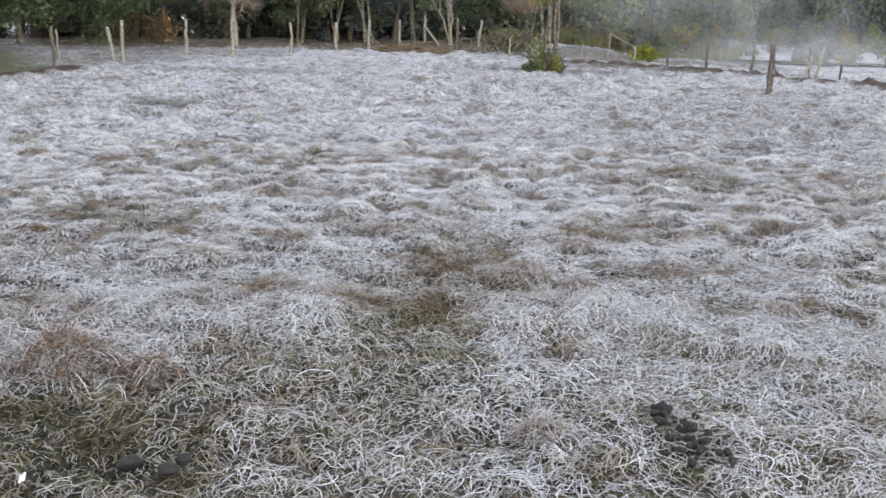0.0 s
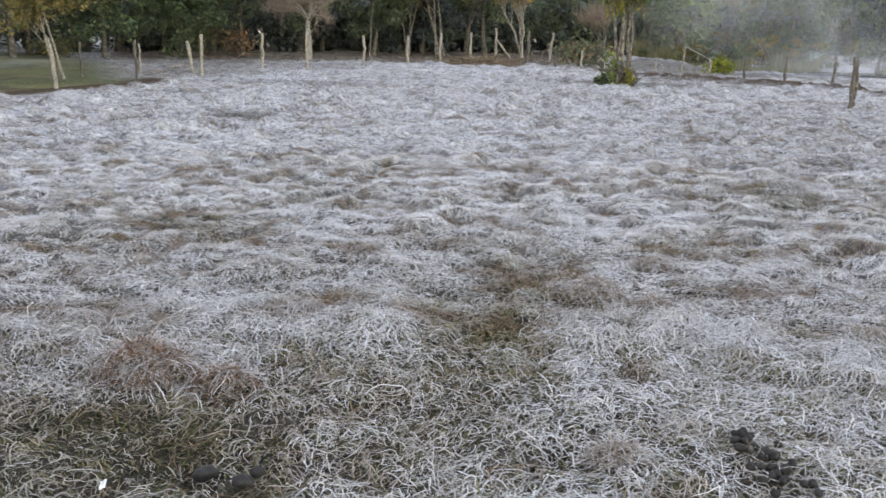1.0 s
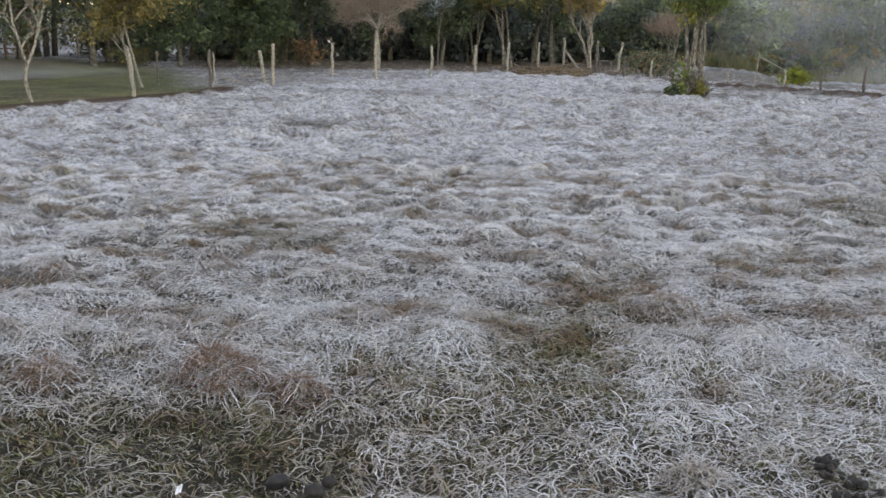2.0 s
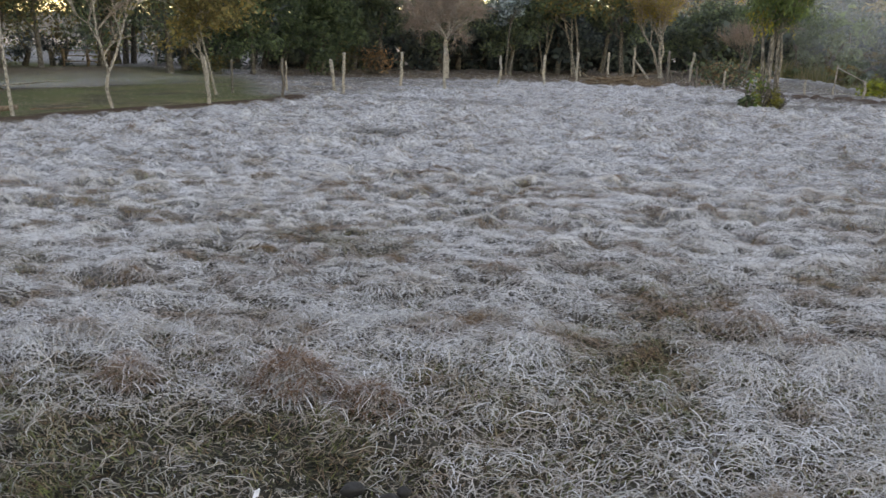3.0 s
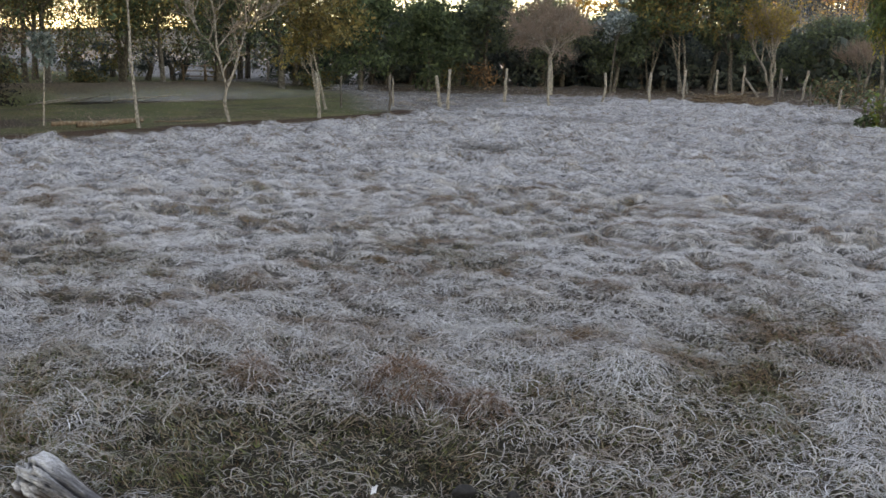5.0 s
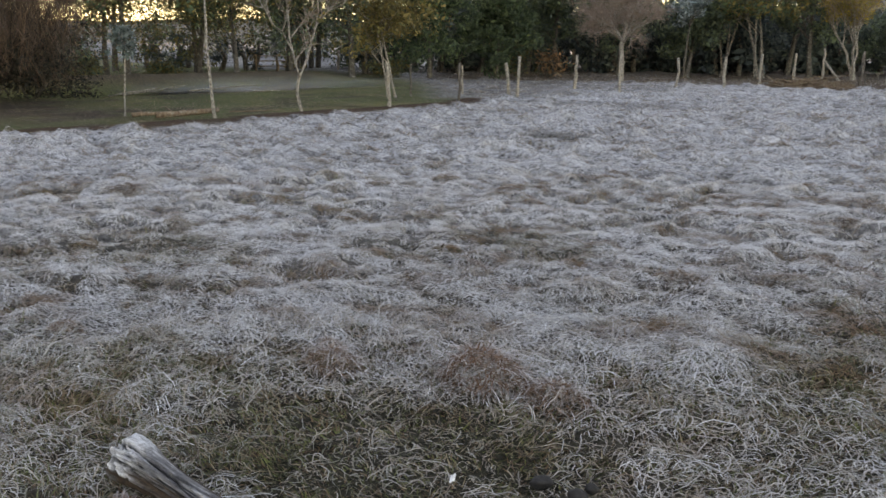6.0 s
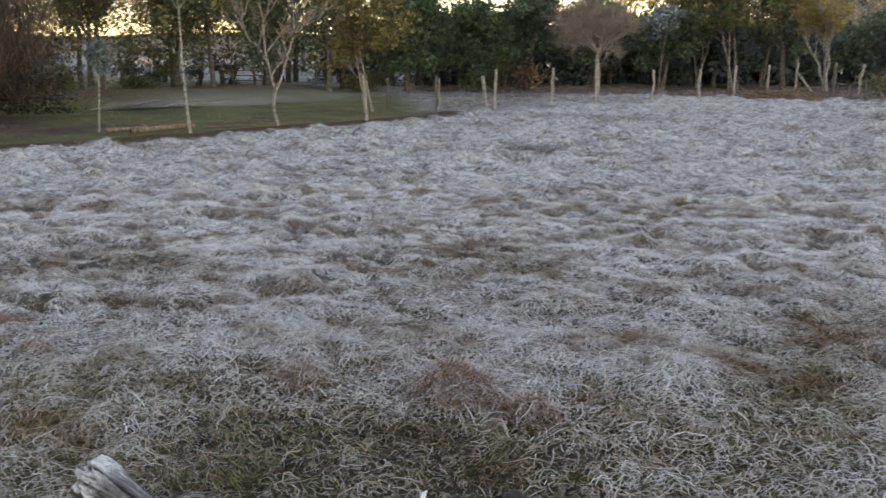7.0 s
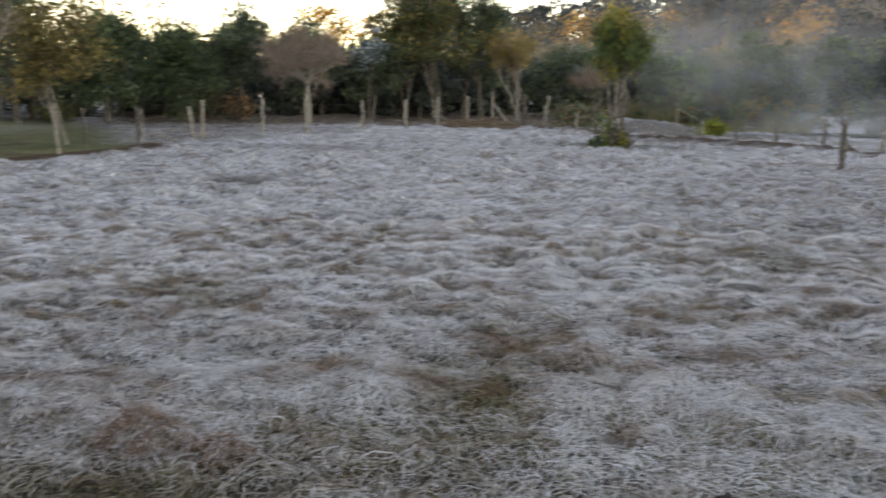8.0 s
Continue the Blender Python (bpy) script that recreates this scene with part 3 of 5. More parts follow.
    return tagged(ob, f"{tone} grass tussock tipped with frost in the meadow", "grass tussock", "tussocks in the meadow")


# x, y, size, brownness
TUSSOCKS = [
    (-2.2, 3.5, 0.46, 1.0), (-1.8, 3.5, 0.34, 0.95), (-3.43, 5.4, 0.36, 0.95), (-1.98, 5.9, 0.4, 0.9), (-2.97, 3.2, 0.3, 0.9), (-1.05, 6.95, 0.34, 0.9), (-1.41, 6.4, 0.4, 0.8), (0.04, 6.3, 0.3, 0.8), (-0.24, 5.35, 0.36, 0.9),
    (0.1, 5.25, 0.3, 0.85), (-1.4, 8.9, 0.34, 0.9), (-1.19, 9.7, 0.32, 0.8), (-2.46, 8.5, 0.32, 0.9), (-2.95, 8.85, 0.28, 0.8), (1.16, 7.1, 0.3, 0.6),
    (-6.34, 7.9, 0.36, 0.8), (-5.8, 8.5, 0.36, 0.7), (-4.4, 10.4, 0.34, 0.9), (1.28, 5.1, 0.28, 0.5), (0.01, 3.3, 0.26, 0.5), (-2.52, 7.3, 0.34, 0.6),
    (-4.57, 9.9, 0.3, 0.7), (0.6, 13.6, 0.4, 0.8), (-0.67, 18.8, 0.45, 0.9), (-4.2, 4.65, 0.32, 0.9), (-3.14, 3.4, 0.22, 0.8), (-3.66, 3.6, 0.3, 0.6),
    (-4.59, 2.7, 0.26, 0.8), (-2.62, 1.66, 0.22, 1.0), (-5.41, 6.4, 0.36, 0.6), (-4.79, 6.65, 0.36, 0.7), (-6.3, 4.95, 0.36, 0.6), (-6.26, 7.8, 0.34, 0.7), (-5.91, 8.6, 0.4, 0.7),
    (-6.14, 5.65, 0.34, 0.75), (-2.52, 8.5, 0.3, 0.9), (-3.02, 8.9, 0.3, 0.8), (-8.94, 6.3, 0.4, 0.8), (-9.27, 5.3, 0.36, 0.8), (-2.47, 1.8, 0.24, 0.7),
    (-13.6, 24.2, 0.55, 0.3), (-11.0, 26.4, 0.5, 0.35), (-14.4, 23.0, 0.6, 0.4), (-12.4, 27.4, 0.5, 0.3), (-15.2, 25.2, 0.6, 0.5), (-3.2, 10.6, 0.3, 0.7), (-7.6, 9.4, 0.34, 0.7), (-1.9, 11.4, 0.32, 0.7), (-5.2, 12.4, 0.36, 0.7), (-3.4, 14.6, 0.38, 0.8),
]
# smaller ones strewn farther out
strew = np.random.default_rng(77)
for k in range(46):
    bearing, reach = radians(strew.uniform(-16, 56)), strew.uniform(9.0, 23.0)
    tx, ty = -reach * math.sin(bearing), reach * math.cos(bearing)
    if tx > edge_at(ty) + 1.0:
        TUSSOCKS.append((tx, ty, strew.uniform(0.26, 0.46), strew.uniform(0.5, 1.0)))
for i, (tx, ty, ts, tb) in enumerate(TUSSOCKS):
    tussock(tx, ty, ts * 0.95, tb, 500 + i)


# ---- limbs, leaves and wood ----
class Shape:
    """Collects tubes and small faces into one mesh."""

    def __init__(self):
        self.co, self.tris, self.tint, self.n = [], [], [], 0

    def add(self, co, tris, tint=None):
        self.co.append(co)
        self.tris.append(np.asarray(tris) + self.n)
        self.tint.append(np.zeros((len(co), 3)) if tint is None else tint)
        self.n += len(co)

    def tube(self, pts, radii, sides=6, lumps=0.0, rng=None, cap=True):
        pts, radii = np.asarray(pts, float), np.asarray(radii, float)
        d = np.gradient(pts, axis=0)
        d /= np.linalg.norm(d, axis=1)[:, None] + 1e-9
        ref = np.array([1.0, 0, 0]) if abs(d[0, 0]) < 0.8 else np.array([0, 1.0, 0])
        u = np.cross(d, ref)
        u /= np.linalg.norm(u, axis=1)[:, None]
        v = np.cross(d, u)
        a = np.linspace(0, 2 * math.pi, sides, endpoint=False)
        rr = radii[:, None] * np.ones(sides)[None]
        if lumps:
            rr = rr * (1 + lumps * rng.normal(0, 1, rr.shape))
        ring = pts[:, None] + rr[..., None] * (np.cos(a)[None, :, None] * u[:, None] + np.sin(a)[None, :, None] * v[:, None])
        m = len(pts)
        co = ring.reshape(-1, 3)
        tris = []
        for k in range(m - 1):
            for j in range(sides):
                p, q = k * sides + j, k * sides + (j + 1) % sides
                tris += [(p, q, q + sides), (p, q + sides, p + sides)]
        if cap:
            co = np.vstack([co, pts[:1], pts[-1:]])
            for j in range(sides):
                tris.append((m * sides, (j + 1) % sides, j))
                tris.append((m * sides + 1, (m - 1) * sides + j, (m - 1) * sides + (j + 1) % sides))
        self.add(co, tris)

    def leaves(self, pts, size, rng, tint, hang=0.0, slim=0.45):
        """One bent leaf spray (two triangles) at each point."""
        n = len(pts)
        if not n:
            return
        d = rng.normal(0, 1, (n, 3))
        d[:, 2] = d[:, 2] * (1 - hang) - hang * 2.2
        d /= np.linalg.norm(d, axis=1)[:, None]
        s = np.cross(d, rng.normal(0, 1, (n, 3)))
        s /= np.linalg.norm(s, axis=1)[:, None] + 1e-9
        L = size * rng.lognormal(0, 0.35, n)[:, None]
        co = np.stack([pts - d * L * 0.5, pts + s * L * slim * 0.5, pts + d * L * 0.5, pts - s * L * slim * 0.5], 1).reshape(-1, 3)
        k = np.arange(n)[:, None] * 4
        tris = np.concatenate([k + [0, 1, 2], k + [0, 2, 3]])
        self.add(co, tris, np.repeat(tint, 4, axis=0))

    def part(self, name, mat, parent=None, label="", smooth_faces=False):
        tint = np.concatenate(self.tint) if self.tint else None
        ob = mesh_object(name, np.concatenate(self.co), np.concatenate(self.tris), mat, tint if mat in (LEAF, BLADE) else None, None, smooth_faces)
        if parent is not None:
            ob.parent = parent
        if label:
            ob["label"] = label
        return ob


def grow(rng, wood, start, way, length, radius, depth, tips, spread, kids, lift, sides, wander=0.12, shrink=0.66, min_r=0.004, small=None):
    """One limb and, from it, its smaller limbs."""
    seg = 5 if depth > 1 else 3
    pts, d = [np.array(start, float)], np.array(way, float)
    for k in range(seg):
        d = d + rng.normal(0, wander, 3) + np.array([0, 0, lift * 0.12])
        d /= np.linalg.norm(d)
        pts.append(pts[-1] + d * length / seg)
    end = max(min_r, radius * (0.55 if depth else 0.35))
    (small if small and radius < 0.02 else wood).tube(pts, np.linspace(radius, end, seg + 1), max(3, sides), cap=False)
    if depth == 0:
        tips.append((pts[-1], d, pts[1]))
        return
    for k in range(kids):
        t = 0.35 + 0.65 * (k + rng.uniform(0.2, 1.0)) / kids
        i = min(seg, max(1, int(t * seg)))
        side = np.cross(d, rng.normal(0, 1, 3))
        side /= np.linalg.norm(side) + 1e-9
        ang = spread * rng.uniform(0.6, 1.25)
        nd = d * math.cos(ang) + side * math.sin(ang)
        nd[2] += lift * 0.15
        nd /= np.linalg.norm(nd)
        grow(rng, wood, pts[i], nd, length * shrink * rng.uniform(0.75, 1.2), radius * (0.62 if depth > 1 else 0.5), depth - 1, tips, spread, kids, lift, sides - 1, wander, shrink, min_r, small)
    tips.append((pts[-1], d, pts[-2]))


def empty_thing(name, x, y, label, category, group="", z=None):
    ob = new(name)
    ob.location = (x, y, float(height_at(np.array([x]), np.array([y]))[0]) if z is None else z)
    ob.empty_display_size = 0.2
    return tagged(ob, label, category, group)


def leaf_tint(rng, n, colours, shade=0.45):
    c = np.array(colours)[rng.integers(0, len(colours), n)]
    return 1.28 * c * rng.uniform(1 - shade, 1 + shade, n)[:, None]


DARK_GREEN = [(0.070, 0.098, 0.060), (0.092, 0.120, 0.066), (0.055, 0.078, 0.062)]
MID_GREEN = [(0.050, 0.078, 0.040), (0.074, 0.104, 0.050), (0.038, 0.060, 0.034)]
OLIVE = [(0.125, 0.100, 0.036), (0.092, 0.086, 0.034), (0.155, 0.115, 0.042)]
GREY_LEAF = [(0.18, 0.23, 0.22), (0.26, 0.31, 0.30), (0.13, 0.165, 0.145)]
RIMED_LEAF = [(0.13, 0.17, 0.175), (0.19, 0.23, 0.235), (0.08, 0.105, 0.105)]
BRONZE = [(0.14, 0.095, 0.06), (0.10, 0.075, 0.045), (0.18, 0.12, 0.07)]


def tree(name, x, y, high, wide, label, trunk_r=0.10, bole=0.3, colours=MID_GREEN, count=5200, leaf=0.16, stems=1, bark=None, seed=0,
         clumps=26, hang=0.0, depth=2, spread=0.75, kids=4, lift=0.6, low=0.25, lean=0.0, group="", category="tree", fill=1.0):
    """A tapered trunk with limbs, and a crown of many small leaf sprays gathered in uneven clumps with gaps."""
    rng = np.random.default_rng(seed)
    thing = empty_thing(name, x, y, label, category, group)
    wood, tips = Shape(), []
    for s in range(stems):
        off = np.array([rng.normal(0, 0.12), rng.normal(0, 0.12), 0]) * (stems > 1)
        d = np.array([rng.normal(lean, 0.05 + 0.14 * (stems > 1)), rng.normal(0, 0.05 + 0.10 * (stems > 1)), 1.0])
        d /= np.linalg.norm(d)
        n = 6
        h = high * (bole + 0.42 * (1 - bole)) * rng.uniform(0.9, 1.08)
        pts = [off - d * 0.15]
        for k in range(n):
            pts.append(pts[-1] + d * (h + 0.15) / n + np.append(rng.normal(0, 0.02 * high / 5, 2), 0))
        r = trunk_r * (1.0 if stems == 1 else rng.uniform(0.6, 0.9))
        rad = np.linspace(r, r * 0.5, n + 1)
        rad[0] *= 1.35
        wood.tube(pts, rad, 8, 0.04, rng, cap=False)
        for k in range(kids + 2):
            i = n - (k % 4) if high * bole < 0.6 * h else n - (k % 2)
            a = 2 * math.pi * (k + rng.uniform(0, 0.6)) / (kids + 2)
            nd = np.array([math.cos(a) * spread, math.sin(a) * spread, 0.75])
            nd /= np.linalg.norm(nd)
            grow(rng, wood, pts[i], nd, 0.36 * max(high * (1 - bole), wide * 0.5) * rng.uniform(0.7, 1.1), r * 0.42, depth, tips, spread, kids, lift, 5)
    wood.part("trunk", bark or BARK, thing, smooth_faces=True)
    # clumps over the crown
    crown = Shape()
    top, bottom = high, high * low
    centres = []
    while len(centres) < clumps:
        u = rng.uniform(-1, 1, 3)
        if math.hypot(u[0], u[1]) ** 2 <= 1 - abs(u[2]) ** 4:
            taper = 1.0 - 0.45 * max(0.0, u[2])
            centres.append(np.array([u[0] * wide / 2 * taper, u[1] * wide / 2 * taper, bottom + (u[2] + 1) / 2 * (top - bottom)]))
    for p, d, _ in tips[:: max(1, len(tips) // clumps)]:
        if p[2] > bottom:
            centres.append(p)
    per = max(8, count // len(centres))
    for c in centres:
        s = wide * rng.uniform(0.12, 0.24) * fill
        v = rng.normal(0, 1, (per, 3))
        v /= np.linalg.norm(v, axis=1)[:, None]
        v *= rng.uniform(0.25, 1.1, per)[:, None] ** 0.6
        pts = c + v * np.array([s, s, s * 0.7])
        crown.leaves(pts, leaf, rng, leaf_tint(rng, per, colours) * rng.uniform(0.75, 1.25), hang)
    crown.part("crown", LEAF, thing)
    return thing


def bare_tree(name, x, y, high, wide, label, trunk_r=0.13, bole=0.3, seed=0, stems=1, bark=None, depth=4, kids=4, spread=0.55, lift=0.5, buds=0, bud_colours=BRONZE, group=""):
    """A leafless tree: forked pale limbs breaking into a haze of fine twigs."""
    rng = np.random.default_rng(seed)
    thing = empty_thing(name, x, y, label, "tree", group)
    wood, fine, tips = Shape(), Shape(), []
    for s in range(stems):
        off = np.array([rng.normal(0, 0.14), rng.normal(0, 0.12), 0]) * (stems > 1)
        d = np.array([rng.normal(0, 0.04 + 0.16 * (stems > 1)), rng.normal(0, 0.04 + 0.1 * (stems > 1)), 1.0])
        d /= np.linalg.norm(d)
        h = high * bole
        pts = [off - d * 0.15] + [off + d * h * k / 4 + np.append(rng.normal(0, 0.015, 2), 0) * k for k in range(1, 5)]
        r = trunk_r * (1 if stems == 1 else rng.uniform(0.6, 0.9))
        wood.tube(pts, r * np.array([1.35, 1.05, 0.95, 0.9, 0.85]), 9, 0.05, rng, cap=False)
        forks = 7 if stems == 1 else 3
        for k in range(forks):
            a = 2 * math.pi * (k + rng.uniform(0, 0.5)) / forks
            out = (0.12 if k == 0 else rng.uniform(0.45, 0.85)) * wide / high
            nd = np.array([math.cos(a) * out, math.sin(a) * out, 0.85])
            nd /= np.linalg.norm(nd)
            grow(rng, wood, pts[-1] - d * 0.05 * k, nd, 0.36 * (high - h) * rng.uniform(1.0, 1.25), r * 0.56, depth - 1, tips, spread, kids, lift, 6, 0.09, 0.68, 0.005, fine)
    for p, d, q in tips:
        for k in range(3):
            e = d + rng.normal(0, 0.45, 3)
            e /= np.linalg.norm(e)
            b = q + (p - q) * rng.uniform(0.2, 1)
            w = np.cross(e, rng.normal(0, 1, 3))
            w *= 0.0045 / (np.linalg.norm(w) + 1e-9)
            fine.add(np.array([b - w, b + w, b + e * rng.uniform(0.25, 0.5)]), [(0, 1, 2)])
    wood.part("trunk", bark or PALE_BARK, thing, smooth_faces=True)
    fine.part("twig_crown", TWIG, thing, "haze of fine reddish-brown twigs")
    if buds:
        crown = Shape()
        idx = rng.integers(0, len(tips), buds)
        pts = np.array([tips[i][0] for i in idx]) + rng.normal(0, 0.16, (buds, 3))
        crown.leaves(pts, 0.09, rng, leaf_tint(rng, buds, bud_colours))
        crown.part("crown", LEAF, thing)
    return thing


def willow(x, y, high, wide, seed):
    """A weeping tree: long hanging strands over a dark leaning trunk."""
    rng = np.random.default_rng(seed)
    thing = empty_thing("weeping_willow", x, y, "weeping willow with long brown hanging strands beside the lawn", "tree")
    wood, tips = Shape(), []
    for d0 in ((0.10, -0.05, 1.0), (-0.35, 0.1, 1.0)):
        d = np.array(d0)
        d /= np.linalg.norm(d)
        pts = [d * high * 0.7 * k / 5 + rng.normal(0, 0.03, 3) for k in range(6)]
        pts[0] = np.array([d0[0], d0[1], -0.15])
        wood.tube(pts, np.linspace(0.16, 0.08, 6), 8, 0.05, rng, cap=False)
        for k in range(9):
            a = rng.uniform(0, 2 * math.pi)
            nd = np.array([math.cos(a), math.sin(a), 0.8])
            nd /= np.linalg.norm(nd)
            grow(rng, wood, pts[3 + k % 3], nd, wide * 0.3, 0.05, 2, tips, 0.7, 3, 0.1, 5)
    wood.part("trunk", BARK, thing, smooth_faces=True)
    crown = Shape()
    for s in range(5600):
        a, r = rng.uniform(0, 2 * math.pi), wide / 2 * math.sqrt(rng.uniform(0, 1))
        topz = high * (1 - 0.5 * (r / (wide / 2)) ** 2) * rng.uniform(0.6, 1.0)
        if s % 2 and tips:
            q = tips[rng.integers(0, len(tips))][0]
            p0 = q + rng.normal(0, 0.15, 3)
        else:
            p0 = np.array([r * math.cos(a), r * math.sin(a), topz])
        hang = rng.uniform(0.15, 0.85) * p0[2]
        n = 9
        t = np.linspace(0, 1, n)
        pts = p0 + np.stack([0.12 * np.sin(t * 3 + a), 0.12 * np.cos(t * 2 + a), -t * hang], -1)
        crown.leaves(pts + rng.normal(0, 0.03, (n, 3)), 0.36, rng, leaf_tint(rng, n, [(0.09, 0.058, 0.040), (0.052, 0.038, 0.028), (0.115, 0.075, 0.053)], 0.3) * rng.uniform(0.5, 1.5), 0.96, 0.028)
    crown.part("hanging_foliage", LEAF, thing, "long drooping brown strands")
    return thing


def shrub(name, x, y, high, wide, label, colours, seed, count=1500, leaf=0.12, category="bush", hang=0.0):
    rng = np.random.default_rng(seed)
    thing = empty_thing(name, x, y, label, category)
    wood, tips = Shape(), []
    for k in range(7):
        a = rng.uniform(0, 2 * math.pi)
        d = np.array([math.cos(a) * 0.5, math.sin(a) * 0.5, 1.0])
        d /= np.linalg.norm(d)
        grow(rng, wood, (0.1 * math.cos(a), 0.1 * math.sin(a), -0.05), d, high * 0.55, 0.018, 2, tips, 0.6, 3, 0.2, 4)
    wood.part("woody_base", BARK, thing)
    crown = Shape()
    for k in range(22):
        u = rng.normal(0, 0.45, 3)
        c = np.array([u[0] * wide / 2, u[1] * wide / 2, high * np.clip(0.42 + 0.5 * u[2], 0.03, 0.9)])
        pts = c + rng.normal(0, 1, (count // 22, 3)) * np.array([wide, wide, high]) * 0.11
        pts[:, 2] = np.abs(pts[:, 2])
        crown.leaves(pts, leaf, rng, leaf_tint(rng, len(pts), colours) * rng.uniform(0.8, 1.2), hang)
    crown.part("foliage", LEAF, thing)
    return thing


def birch(x, y):
    """A slender birch: a crooked white bole that forks low into two limbs."""
    rng = np.random.default_rng(21)
    thing = empty_thing("birch_tree", x, y, "slender white-barked birch, nearly leafless, at the lawn's edge", "tree")
    wood, fine, tips = Shape(), Shape(), []
    # u runs along the lawn's edge, w across it, h up
    ux, uy = 0.78, 0.62

    def limb(path, r0, r1, twigs):
        pts = np.array([(u * ux + w * uy, u * uy - w * ux, h) for u, w, h in path])
        wood.tube(pts, 0.56 * np.linspace(r0, r1, len(pts)), 9, 0.05, rng, cap=False)
        for k in range(twigs):
            i = rng.integers(1, len(pts))
            a = rng.uniform(0, 2 * math.pi)
            d = np.array([0.8 * math.cos(a), 0.8 * math.sin(a), 0.9])
            d /= np.linalg.norm(d)
            grow(rng, wood, pts[i], d, rng.uniform(0.5, 0.9), 0.022, 2, tips, 0.55, 3, 0.5, 5)

    limb([(0.02, 0, -0.15), (-0.04, 0, 0.12), (-0.10, 0, 0.4), (-0.08, 0, 0.6), (-0.02, 0, 0.85)], 0.07, 0.06, 0)
    limb([(-0.04, 0, 0.75), (-0.12, 0, 1.1), (-0.22, 0.1, 1.6), (-0.24, 0.2, 2.3), (-0.4, 0.2, 3.2), (-0.35, 0.3, 4.3)], 0.05, 0.02, 9)
    limb([(-0.02, 0, 0.8), (0.14, 0, 1.15), (0.24, 0, 1.5), (0.36, -0.1, 1.9), (0.62, -0.2, 2.2), (0.95, -0.3, 2.35)], 0.055, 0.02, 6)
    limb([(0.3, 0, 1.7), (0.42, 0.1, 2.2), (0.4, 0.1, 3.0), (0.6, 0.2, 3.9)], 0.035, 0.012, 6)
    limb([(-0.15, 0, 1.3), (-0.4, -0.1, 1.75), (-0.6, -0.1, 1.9), (-0.75, -0.1, 2.3)], 0.03, 0.01, 4)
    for p, d, q in tips:
        for k in range(3):
            e = d + rng.normal(0, 0.5, 3)
            e /= np.linalg.norm(e)
            w = np.cross(e, rng.normal(0, 1, 3))
            w *= 0.005 / (np.linalg.norm(w) + 1e-9)
            fine.add(np.array([q - w, q + w, q + e * rng.uniform(0.2, 0.4)]), [(0, 1, 2)])
    wood.part("trunk", PALE_BARK, thing, "mottled white bark", True)
    fine.part("twig_crown", TWIG, thing)
    crown = Shape()
    idx = rng.integers(0, len(tips), 700)
    crown.leaves(np.array([tips[i][0] for i in idx]) + rng.normal(0, 0.12, (700, 3)), 0.08, rng, leaf_tint(rng, 700, OLIVE))
    crown.part("crown", LEAF, thing)
    return thing


# -- trees round the lawn, from the willow to the right --
willow(-22.0, 11.1, 6.0, 6.0, 3)
bare_tree("leaning_stem", -20.6, 9.6, 3.6, 1.6, "thin pale leaning bare stem beside the weeping willow", 0.06, 0.55, 56, 1, PALE_BARK, 3, 3, 0.6, 0.4)
birch(-13.75, 14.55)
tree("young_tree", -14.15, 12.35, 4.6, 1.7, "thin pale-stemmed young tree with olive foliage on the lawn's edge", 0.036, 0.42, OLIVE + MID_GREEN, 1500, 0.12, 1, PALE_BARK, 22, 14, low=0.45)
tree("olive_tree", -15.0, 19.6, 3.7, 2.5, "olive-brown leaved tree with forked pale trunk behind the fence", 0.045, 0.25, OLIVE, 6500, 0.11, 2, PALE_BARK, 23, 36, low=0.34)
